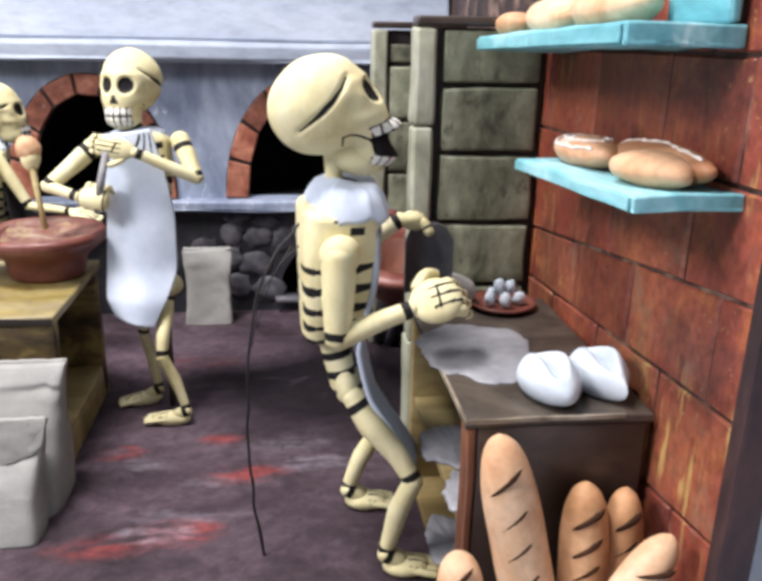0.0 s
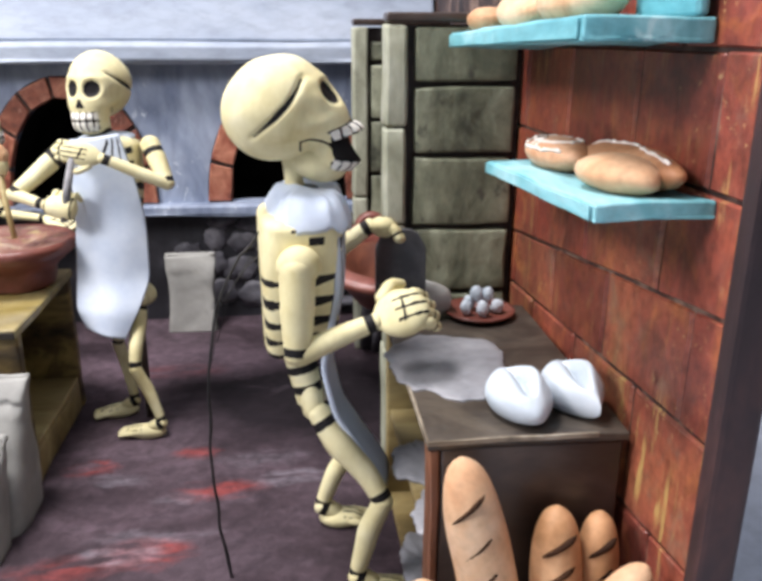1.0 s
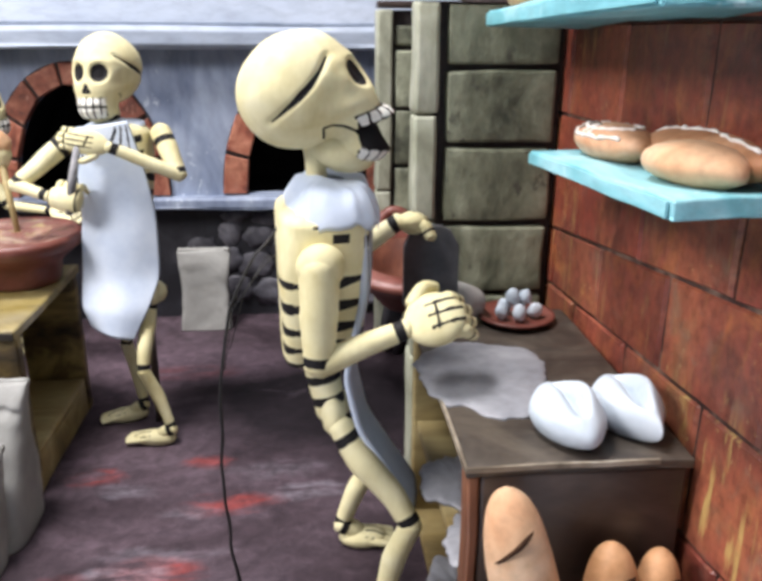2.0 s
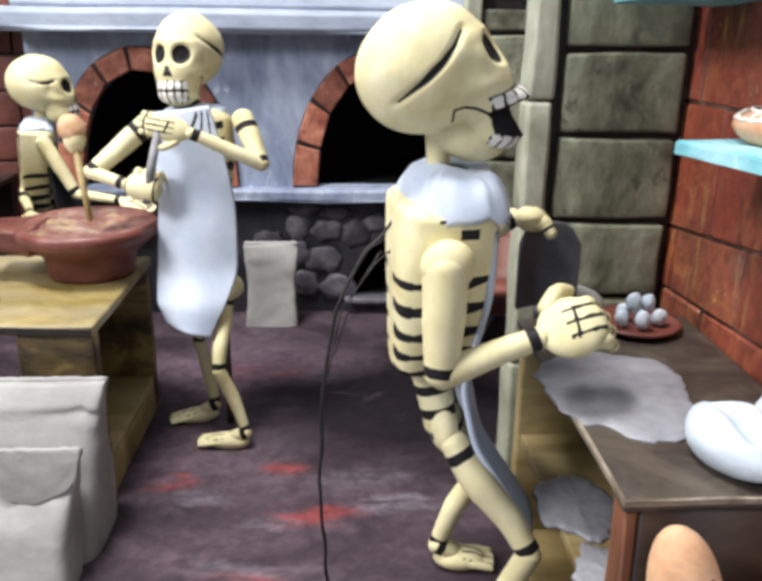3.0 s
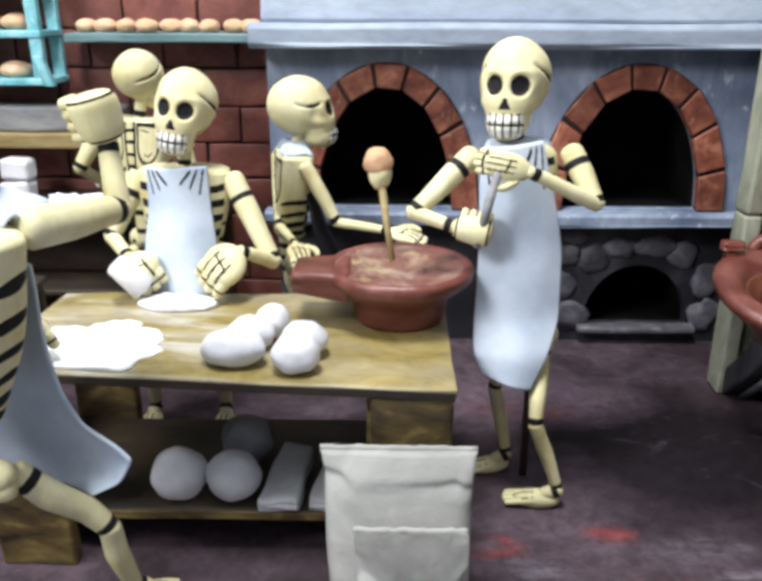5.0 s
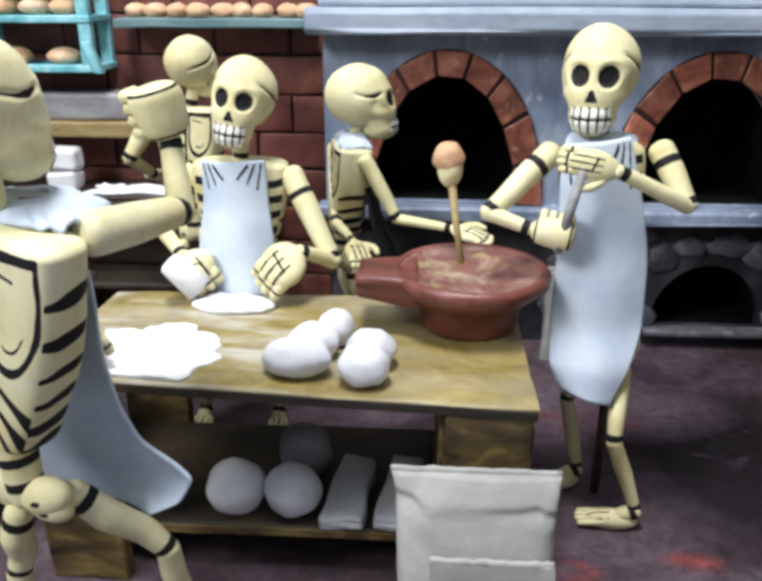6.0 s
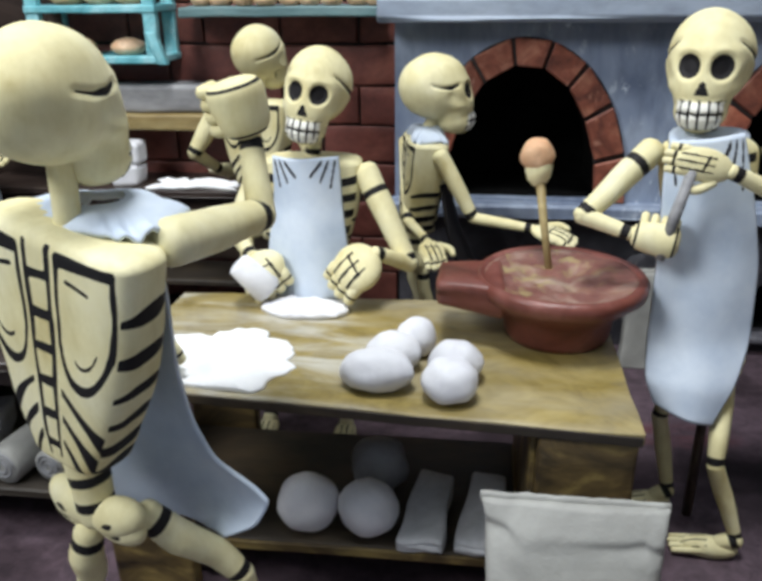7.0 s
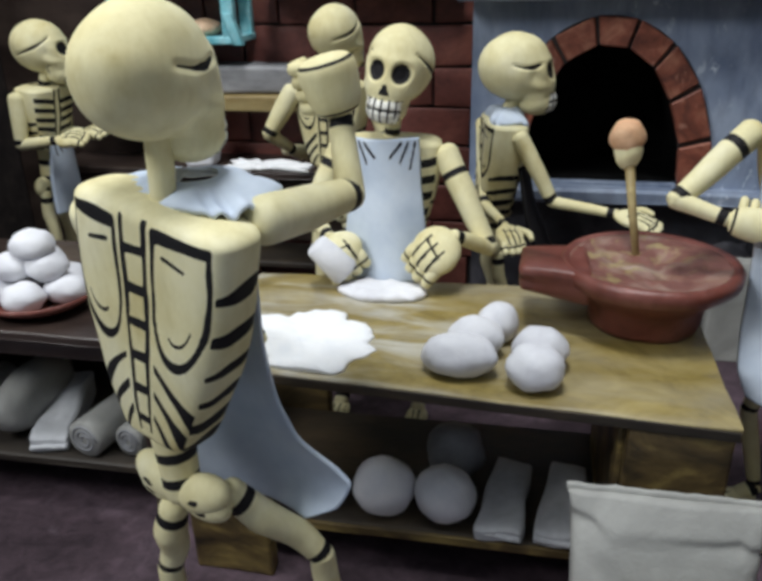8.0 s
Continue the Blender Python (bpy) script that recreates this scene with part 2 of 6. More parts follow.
FLOURED = painted("floured_dough", ((0.66, 0.66, 0.70), (0.74, 0.745, 0.78), (0.80, 0.80, 0.82)), 0.7, 45.0, 240.0, relief=0.0006, dirt=0.12, gloss=0.2)
FLOUR = painted("flour", ((0.88, 0.90, 0.93), (0.93, 0.94, 0.95), (0.95, 0.955, 0.96)), 0.8, 60.0, 400.0, relief=0.001, dirt=0.1)
SHEET = painted("rolled_dough_sheet", ((0.20, 0.205, 0.225), (0.26, 0.265, 0.285), (0.33, 0.335, 0.355)), 0.45, 25.0, 160.0, relief=0.0005)
CRUST = painted("bread_crust", ((0.56, 0.30, 0.16), (0.68, 0.43, 0.26), (0.76, 0.55, 0.38)), 0.6, 25.0, 180.0, relief=0.0005, gloss=0.2)
CUT = painted("dark_bread_cut", ((0.022, 0.010, 0.006), (0.04, 0.018, 0.010), (0.07, 0.032, 0.016)), 0.8, gloss=0.1)
TOOL = painted("dark_grey_iron", ((0.03, 0.03, 0.034), (0.06, 0.06, 0.065), (0.10, 0.10, 0.105)), 0.4)
WIRE = painted("black_wire", ((0.006, 0.006, 0.006), (0.01, 0.01, 0.01), (0.02, 0.018, 0.018)), 0.5)
GREY = painted("grey_display_surface", ((0.42, 0.46, 0.54), (0.47, 0.51, 0.59), (0.52, 0.56, 0.64)), 0.5, 3.0, 60.0)
ROOM = painted("pale_room_wall", ((0.50, 0.52, 0.55), (0.55, 0.57, 0.60), (0.60, 0.62, 0.65)), 0.8, 2.0, 40.0)


def floor_paint():
    m, tree, shader = material("painted_dark_floor", 0.68)
    shader.inputs["Specular IOR Level"].default_value = 0.18
    flow = place(tree, (0.75, 1.3, 1))
    base = ramp(tree, grain(tree, flow, 10.0, 5.0, 0.65, 0.8), ((0.26, (0.024, 0.017, 0.020)), (0.5, (0.076, 0.055, 0.064)), (0.76, (0.16, 0.122, 0.142))))
    broad = ramp(tree, grain(tree, place(tree), 4.5, 3.0, 0.55, 0.5), ((0.38, (0.55, 0.52, 0.55)), (0.60, (1.15, 1.1, 1.15))))
    base = mix(tree, 1.0, base, broad, "MULTIPLY")
    wander = node(tree, "ShaderNodeTexNoise", Scale=34.0, Detail=5.0, Roughness=0.65)
    tree.links.new(place(tree), wander.inputs["Vector"])
    shift = tree.nodes.new("ShaderNodeVectorMath")
    shift.operation = "MULTIPLY_ADD"
    shift.inputs[1].default_value = (0.034, 0.022, 0)
    tree.links.new(wander.outputs["Color"], shift.inputs[0])
    tree.links.new(place(tree), shift.inputs[2])

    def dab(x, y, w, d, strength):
        """A patch of colour, brush strokes and painted shade alike, about a place on the floor, in decimetres, with a
        ragged rim.
        """
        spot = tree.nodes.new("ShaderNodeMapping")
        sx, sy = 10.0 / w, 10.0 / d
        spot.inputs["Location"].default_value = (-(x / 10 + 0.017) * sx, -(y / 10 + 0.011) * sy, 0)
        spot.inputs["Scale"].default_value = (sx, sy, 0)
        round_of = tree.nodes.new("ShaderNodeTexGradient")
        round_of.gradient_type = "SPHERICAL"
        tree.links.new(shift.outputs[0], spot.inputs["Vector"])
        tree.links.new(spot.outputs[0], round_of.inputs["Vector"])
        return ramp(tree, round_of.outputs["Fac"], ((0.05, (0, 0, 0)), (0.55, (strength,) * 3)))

    streaks = ramp(tree, grain(tree, place(tree, (0.45, 1.6, 1)), 55.0, 5.0, 0.65, 0.6), ((0.40, (0.05, 0.05, 0.05)), (0.62, (1, 1, 1))))
    # Soft shade behind the kneading baker, painted into the floor as a dark pool.
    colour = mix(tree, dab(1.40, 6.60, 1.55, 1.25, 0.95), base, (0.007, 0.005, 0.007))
    colour = mix(tree, dab(0.25, 7.35, 1.3, 0.55, 0.7), colour, (0.15, 0.105, 0.13))
    for x, y, w, d, k in ((-0.10, 5.54, 0.22, 0.14, 0.9), (0.62, 5.67, 0.24, 0.11, 0.75), (0.82, 5.18, 0.40, 0.15, 0.8), (0.45, 4.54, 0.34, 0.20, 0.95), (-0.03, 4.43, 0.40, 0.16, 0.5), (-1.24, 5.02, 0.40, 0.16, 0.8), (0.25, 7.15, 0.55, 0.20, 0.35)):
        colour = mix(tree, mix(tree, 1.0, dab(x, y, w, d, k), streaks, "MULTIPLY"), colour, (0.25, 0.045, 0.040))
    for x, y, w, d, k in ((0.12, 5.36, 0.26, 0.10, 0.7), (0.30, 4.53, 0.30, 0.14, 0.7), (1.32, 5.27, 0.36, 0.13, 0.6), (0.53, 5.11, 0.22, 0.08, 0.5), (0.45, 4.70, 0.5, 0.09, 0.4), (1.05, 5.55, 0.5, 0.14, 0.3)):
        colour = mix(tree, mix(tree, 1.0, dab(x, y, w, d, k), streaks, "MULTIPLY"), colour, (0.21, 0.19, 0.22))
    pale = ramp(tree, grain(tree, flow, 30.0, 5.0, 0.65, 1.2), ((0.62, (0, 0, 0)), (0.80, (0.3, 0.3, 0.3))))
    colour = mix(tree, pale, colour, (0.20, 0.16, 0.19))
    mottle = ramp(tree, grain(tree, place(tree), 95.0, 6.0, 0.7, 0.5), ((0.30, (0.50, 0.50, 0.52)), (0.52, (1, 1, 1)), (0.74, (1.5, 1.45, 1.5))))
    colour = mix(tree, 0.85, colour, mottle, "MULTIPLY")
    tree.links.new(colour, shader.inputs["Base Color"])
    bump(tree, shader, grain(tree, flow, 90.0), 0.0006)
    return m


def flecked(m, colour, scale, low, high):
    """Scattered dabs of another colour over a paint."""
    tree = m.node_tree
    shader = tree.nodes["Principled BSDF"]
    below = shader.inputs["Base Color"].links[0].from_socket
    dab = ramp(tree, grain(tree, place(tree, (1, 1, 0.6)), scale, 3.0, 0.6, 0.4), ((low, (0, 0, 0)), (high, (0.85, 0.85, 0.85))))
    where = ramp(tree, grain(tree, place(tree), scale * 0.12, 2.0), ((0.45, (0, 0, 0)), (0.6, (1, 1, 1))))
    tree.links.new(mix(tree, mix(tree, 1.0, dab, where, "MULTIPLY"), below, colour), shader.inputs["Base Color"])


flecked(OVEN, (0.66, 0.72, 0.80), 120.0, 0.60, 0.70)
flecked(STONE, (0.06, 0.06, 0.045), 160.0, 0.58, 0.66)
flecked(ARCH_BRICK, (0.50, 0.27, 0.19), 140.0, 0.60, 0.70)
flecked(TEAL, (0.50, 0.74, 0.76), 130.0, 0.60, 0.72)
FLOOR = floor_paint()


def floury_wood(name, tones, flour):
    """Tabletop, scraped with flour in slanting smears and dark at its worn places."""
    m, tree, shader = material(name, 0.45)
    turned = tree.nodes.new("ShaderNodeMapping")
    turned.inputs["Rotation"].default_value, turned.inputs["Scale"].default_value = (0, 0, 0.5), (0.22, 1.2, 1)
    tree.links.new(place(tree), turned.inputs["Vector"])
    at = place(tree)
    base = ramp(tree, grain(tree, place(tree, (0.85, 1, 1)), 30.0, 7.0, 0.7, 1.2), ((0.28, tones[0]), (0.48, tones[1]), (0.70, tones[2])))
    smear = ramp(tree, grain(tree, turned.outputs[0], 42.0, 6.0, 0.6, 0.8), ((0.40, (0, 0, 0)), (0.58, (1, 1, 1))))
    where = ramp(tree, grain(tree, at, 8.0, 2.0), ((0.36, (0, 0, 0)), (0.58, (flour,) * 3)))
    part_of = tree.nodes.new("ShaderNodeSeparateXYZ")
    tree.links.new(at, part_of.inputs[0])
    reach = node(tree, "ShaderNodeMapRange", **{"From Min": -0.26, "From Max": -0.08, "To Min": 1.0, "To Max": 0.10})
    tree.links.new(part_of.outputs[0], reach.inputs["Value"])
    where = mix(tree, 1.0, where, ramp(tree, reach.outputs[0], ((0.0, (0, 0, 0)), (1.0, (1, 1, 1)))), "MULTIPLY")
    colour = mix(tree, mix(tree, 1.0, smear, where, "MULTIPLY"), base, (0.60, 0.60, 0.56))
    haze = ramp(tree, grain(tree, at, 12.0, 5.0), ((0.45, (0, 0, 0)), (0.75, (flour * 0.28,) * 3)))
    colour = mix(tree, haze, colour, (0.52, 0.50, 0.44))
    tree.links.new(colour, shader.inputs["Base Color"])
    bump(tree, shader, grain(tree, turned.outputs[0], 130.0), 0.0008)
    return m


TABLETOP = floury_wood("floury_ochre_tabletop", ((0.12, 0.086, 0.024), (0.24, 0.18, 0.050), (0.36, 0.28, 0.095)), 1.0)
WORKTOP = floury_wood("floury_dark_worktop", ((0.020, 0.015, 0.012), (0.042, 0.032, 0.025), (0.10, 0.080, 0.060)), 0.16)
LEG_WOOD = painted("mottled_dark_ochre_wood", ((0.022, 0.014, 0.006), (0.112, 0.075, 0.027), (0.345, 0.255, 0.083)), 0.5, 42.0, 180.0, (0.5, 1, 1), 0.0012)
# Ochre shelf wood with the shade under the table put into the colour.
SHADED_WOOD = painted("shaded_dark_wood", ((0.016, 0.012, 0.009), (0.032, 0.024, 0.016), (0.075, 0.052, 0.028)), 0.6, 24.0, 180.0, (0.4, 1, 1), 0.0008)
CLAY_ORANGE = painted("unglazed_orange_clay", ((0.075, 0.020, 0.012), (0.13, 0.040, 0.021), (0.20, 0.068, 0.034)), 0.55, 25.0, 160.0)
BATTER = painted("floury_red_batter", ((0.13, 0.045, 0.035), (0.22, 0.095, 0.075), (0.40, 0.29, 0.23)), 0.40, 34.0, 200.0, relief=0.0015)
flecked(BATTER, (0.36, 0.28, 0.13), 110.0, 0.52, 0.64)

# ---------------------------------------------------------------- the setting
ground = tagged(link("ground", boxed(-17, 15, -13, 19, -0.6, -0.3, 0), GREY, smooth=False), "smooth blue-grey surface that the model stands on", "ground", kind="structure")
floor = tagged(link("floor", boxed(-6.4, 2.98, 2.2, 9.6, -0.3, 0, 0.02), FLOOR, smooth=False), "dark purple-grey floor with red and pale brush strokes and painted-in shade", "floor", kind="structure")


def plain(name, material_of, label, category, *spans, bevel=0.0):
    return tagged(link(name, boxed(*spans, bevel), material_of, smooth=False), label, category, kind="structure")


# the room that the model stands in
plain("wall_room_south", ROOM, "pale grey wall of the room", "wall", -17, 15, -13.4, -13, -0.6, 13)
plain("wall_room_north", ROOM, "pale grey wall of the room", "wall", -17, 15, 19, 19.4, -0.6, 13)
plain("wall_room_east", ROOM, "pale grey wall of the room", "wall", 15, 15.4, -13.4, 19.4, -0.6, 13)
plain("wall_room_west", ROOM, "pale grey wall of the room", "wall", -17.4, -17, -13.4, 19.4, -0.6, 13)

RED_JOINT = painted("dark_red_joint", ((0.014, 0.007, 0.006), (0.045, 0.022, 0.018), (0.24, 0.155, 0.115)), 0.6, 38.0, 300.0)
wall_right = plain("wall_right", RED_JOINT, "red painted brick wall with dark joints", "wall", 2.815, 2.86, 2.75, 9.5, 0, 3.9)
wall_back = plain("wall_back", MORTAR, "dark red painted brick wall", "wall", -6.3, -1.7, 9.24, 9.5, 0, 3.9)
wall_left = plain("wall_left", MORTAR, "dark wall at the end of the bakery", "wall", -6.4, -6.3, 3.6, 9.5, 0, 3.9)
TRIM = painted("dark_red_brown_edge_paint", ((0.016, 0.010, 0.012), (0.035, 0.018, 0.020), (0.08, 0.035, 0.032)), 0.6, 30.0, 180.0, (1, 1, 0.4))
plain("trim_wall_end", TRIM, "dark painted edge of the brick wall", "trim", 2.70, 2.845, 2.66, 2.742, 0, 3.9, bevel=0.02)


# oven front with its arched mouths
def arch_curve(cx, w, z0, h, n=28, power=2.05):
    out = []
    for k in range(n + 1):
        a = math.pi * k / n
        c, s = math.cos(a), math.sin(a)
        out.append((cx - w * math.copysign(abs(c) ** (2 / power), c), z0 + h * abs(s) ** (2 / power)))
    return out


def arched_wall(bm, x0, x1, y0, y1, z0, z1, arches):
    """A wall whose face is at y0, with arched openings that go through to y1."""

    def quad(*p):
        bm.faces.new([bm.verts.new(q) for q in p])

    at = x0
    for cx, w, base, h in arches:
        quad((at, y0, z0), (cx - w, y0, z0), (cx - w, y0, z1), (at, y0, z1))
        curve = arch_curve(cx, w, base, h)
        if base > z0:
            quad((cx - w, y0, z0), (cx + w, y0, z0), (cx + w, y0, base), (cx - w, y0, base))
            quad((cx - w, y0, base), (cx + w, y0, base), (cx + w, y1, base), (cx - w, y1, base))
        for (xa, za), (xb, zb) in zip(curve, curve[1:]):
            quad((xa, y0, za), (xb, y0, zb), (xb, y0, z1), (xa, y0, z1))
            quad((xa, y0, za), (xa, y1, za), (xb, y1, zb), (xb, y0, zb))
        at = cx + w
    quad((at, y0, z0), (x1, y0, z0), (x1, y0, z1), (at, y0, z1))
    quad((x0, y0, z0), (x0, y1, z0), (x0, y1, z1), (x0, y0, z1))
    quad((x1, y0, z0), (x1, y1, z0), (x1, y1, z1), (x1, y0, z1))
    quad((x0, y0, z1), (x1, y0, z1), (x1, y1, z1), (x0, y1, z1))
    bmesh.ops.remove_doubles(bm, verts=bm.verts, dist=1e-4)
    return bm


MOUTHS = ((-0.80, 0.60, 1.29, 1.04), (1.34, 0.60, 1.29, 1.04))
oven = thing("oven", (0.5, 8.48, 0), "blue-grey plastered bakery oven with two brick arches", "oven")
part("wall", arched_wall(bmesh.new(), -2.29, 2.29, 0, 0.10, 1.2, 2.66, [(c - 0.5, w, b, h) for c, w, b, h in MOUTHS]), OVEN, oven, smooth=False)
part("base", arched_wall(bmesh.new(), -2.26, 2.29, 0.06, 0.16, 0, 1.2, [(1.03, 0.48, 0.17, 0.58)]), BASE, oven, "dark base with a low arched fire hole", smooth=False)
part("chamber", arched_wall(bmesh.new(), -2.28, 2.28, 0.11, 0.94, 1.205, 2.66, [(c - 0.5, w + 0.01, b - 0.01, h + 0.02) for c, w, b, h in MOUTHS]), DEEP_BLACK, oven, "near-black inside of the oven, its shade painted in", smooth=False)
part("fire_hole", arched_wall(bmesh.new(), -2.25, 2.28, 0.17, 0.94, 0.0, 1.2, [(1.03, 0.49, 0.16, 0.60)]), DEEP_BLACK, oven, "near-black fire hole, its shade painted in", smooth=False)
part("back_plate", boxed(-2.28, 2.28, 0.945, 1.0, 0, 2.7, 0), DEEP_BLACK, oven, "near-black back of the oven, its shade painted in", smooth=False)
part("ledge", boxed(-2.34, 2.29, -0.16, 0.03, 1.16, 1.285, 0.03, 0.02, 6), OVEN, oven, "blue-grey ledge below the oven mouths")
part("sill", boxed(0.5, 1.58, -0.06, 0.08, 0.12, 0.185, 0.02, 0.01, 3), ROCK, oven)
part("cornice", boxed(-2.40, 2.29, -0.24, 0.4, 2.64, 2.84, 0.03, 0.015, 6), HOOD, oven, "pale blue cornice of the hood")
hood = bmesh.new()
box(hood, -2.3, 2.29, -0.17, 1.0, 2.84, 4.6, 0.03)
for v in hood.verts:
    if v.co.z > 3.5 and v.co.y < 0.4:
        v.co.y += 0.45
part("hood", hood, HOOD, oven, "pale blue sloping hood", smooth=False)


def arch_brick(bm, inner, outer, a, b, depth):
    quads = []
    for y in (-depth, 0.05):
        quads.append([bm.verts.new((p[0], y, p[1])) for p in (inner[a], inner[b], outer[b], outer[a])])
    f, g = quads
    bm.faces.new(f)
    bm.faces.new(g[::-1])
    for k in range(4):
        bm.faces.new((f[k], g[k], g[(k + 1) % 4], f[(k + 1) % 4]))
    bmesh.ops.bevel(bm, geom=list(bm.edges), offset=0.010, segments=1, affect="EDGES", clamp_overlap=True)
    for v in bm.verts:
        v.co += 0.012 * Vector(noise.noise_vector(v.co * 4))
    return bm


for cx, w, z0, h in MOUTHS:
    inner, outer = arch_curve(cx - 0.5, w - 0.01, z0, h, 90), arch_curve(cx - 0.5, w + 0.225, z0, h + 0.20, 90)
    joints = bmesh.new()
    for k in range(0, 90, 3):
        quads = []
        for y in (-0.022, 0.04):
            quads.append([joints.verts.new((p[0], y, p[1])) for p in (inner[k], inner[k + 3], outer[k + 3], outer[k])])
        near, far = quads
        for q in (near, far[::-1], (near[0], far[0], far[1], near[1]), (near[3], near[2], far[2], far[3])):
            joints.faces.new(q)
    part("arch_joint", joints, MORTAR, oven, "dark joints between the arch bricks", smooth=False)
    cuts = [0, 9, 19, 30, 41, 51, 61, 71, 81, 90]
    for a, b in zip(cuts, cuts[1:]):
        part("brick", arch_brick(bmesh.new(), inner, outer, a + (a > 0), b - (b < 90) * 0, 0.05 + 0.012 * ((a * 7) % 5) / 5), ARCH_BRICK, oven, smooth=False)

# stones set into the oven's base
STONES = ((0.12, 0.30, 0.15, 0.12), (0.43, 0.24, 0.17, 0.13), (0.30, 0.55, 0.16, 0.13), (0.04, 0.60, 0.12, 0.13), (0.33, 0.83, 0.15, 0.10), (0.05, 0.86, 0.13, 0.10), (0.60, 0.80, 0.13, 0.11), (0.85, 0.91, 0.14, 0.09), (1.14, 0.93, 0.16, 0.09), (1.42, 0.86, 0.13, 0.11), (-0.25, 0.34, 0.16, 0.14), (-0.24, 0.70, 0.15, 0.14), (1.66, 0.60, 0.13, 0.15), (1.68, 0.28, 0.14, 0.14), (0.42, 1.02, 0.14, 0.06), (0.10, 1.05, 0.13, 0.06))
for n, (sx, sz, w, h) in enumerate(STONES):
    part("stone", blob(bmesh.new(), (sx, 0.055, sz), (w * 1.06, 0.032, h * 1.06), 0.5, n, seg=18), ROCK, oven)


# two screens of green-grey blocks in the corner
def block_screen(name, at, courses, posts, label, niche):
    screen = thing(name, at, label, "wall screen", "green-grey block screens")
    part("core", boxed(0.06, 0.84, 0.06, 0.2, 0, 2.97, 0), MORTAR, screen, "dark joints between the blocks", smooth=False)
    for n, (a, b) in enumerate(zip(courses, courses[1:])):
        if niche and b > 2.9:
            block = boxed(0.15, 0.84, 0.012, 0.1, a + 0.018, b - 0.13, 0.02, 0.01, 4, n)
        else:
            block = boxed(0.175 if not niche else 0.15, 0.80, 0.0, 0.1, a + 0.018, b - 0.018, 0.028, 0.016, 4, n)
        part("block", block, STONE, screen)
    for n, (a, b) in enumerate(posts):
        part("post", boxed(-0.01, 0.125, -0.03, 0.2, a + 0.006, b - 0.006, 0.025, 0.014, 4, n + 40), PALE_STONE, screen, "pale green-grey corner post")
    part("capping", boxed(0.0, 0.84, -0.02, 0.2, 2.985, 3.04, 0.015), DARK_WOOD, screen, "dark top")
    return screen


block_screen("block_screen", (1.95, 5.34, 0), (0.0, 0.42, 0.85, 1.29, 1.73, 2.20, 2.63, 2.98), ((0, 0.9), (0.9, 1.76), (1.76, 2.37), (2.37, 2.98)), "green-grey painted block screen with a pale corner post", False)
block_screen("block_screen", (1.93, 7.5, 0), (0.0, 0.30, 0.75, 1.22, 1.70, 2.19, 2.68, 2.98), ((0, 1.5), (1.5, 2.98)), "green-grey painted block screen with a dark slot at its top", True)

# ---------------------------------------------------------------- furniture
def leg_table(name, x0, x1, y0, y1, z, label, category, wood, top_label, panel=0.42, shelf=0.40, setback=0.0, closed=True):
    cx, cy = (x0 + x1) / 2, (y0 + y1) / 2
    t = thing(name, (cx, cy, 0), label, category)
    w, d = (x1 - x0) / 2, (y1 - y0) / 2
    part("tabletop", boxed(-w, w, -d, d, z - 0.06, z, 0.015, 0.012, 7), wood if closed else TABLETOP, t, top_label)
    for sx in (-1, 1):
        xa, xb = sorted((sx * (w - 0.015), sx * (w - panel)))
        part("leg", boxed(xa, xb, -d + 0.03, -d + 0.13, 0, z - 0.063, 0.02, 0.01, 3, sx), wood, t)
        part("leg", boxed(xa, xb, d - 0.13, d - 0.03, 0, z - 0.063, 0.02, 0.01, 3, sx + 5), wood, t)
        xa, xb = sorted((sx * (w - 0.02), sx * (w - 0.08)))
        part("end_rail", boxed(xa, xb, -d + 0.133, d - 0.133, 0.0 if not closed else 0.12, shelf - 0.003, 0.015, 0.008, 3), wood if closed else TAN_WOOD, t)
    part("shelf_board", boxed(-w + 0.03, w - (0.03 if closed else panel + 0.03), -d + setback, d - 0.14, shelf, shelf + 0.055, 0.015, 0.01, 5), SHADED_WOOD, t, "shelf board in a wood colour darkened for shade")
    if not closed:
        # Strip is dark because the edge is shaded: shade put into its colour.
        part("front_edge", boxed(-w + 0.01, w - 0.01, -d - 0.014, -d - 0.002, z - 0.058, z - 0.012, 0.004, 0.004, 4), SHADED_WOOD, t, "dark front edge strip with its shade painted in")
        part("end_shelf", boxed(w - panel - 0.027, w - 0.02, -d + 0.133, d - 0.135, shelf, shelf + 0.055, 0.012, 0.01, 4), TAN_WOOD, t, "pale ochre end of the shelf")
        part("end_wall", boxed(w - panel - 0.027, w - panel, -d + 0.133, d - 0.135, shelf + 0.058, z - 0.065, 0.008, 0.006, 3), LEG_WOOD, t, "brown inner wall of the table end")
        part("edge_strip", boxed(-w + panel, w - panel, -d + setback - 0.022, -d + setback - 0.003, shelf + 0.002, shelf + 0.05, 0.006, 0.006, 4), LEG_WOOD, t, "ochre front edge of the shelf")
        return t
    part("apron_rail", boxed(-w + panel + 0.01, w - panel - 0.01, -d + 0.10, -d + 0.16, z - 0.2, z - 0.065, 0.01), DARK_WOOD, t, "dark rail below the tabletop")
    part("back_board", boxed(-w + panel + 0.01, w - panel - 0.01, d - 0.1, d - 0.06, shelf + 0.058, z - 0.065, 0.01), DARK_WOOD, t, "dark back board")
    return t


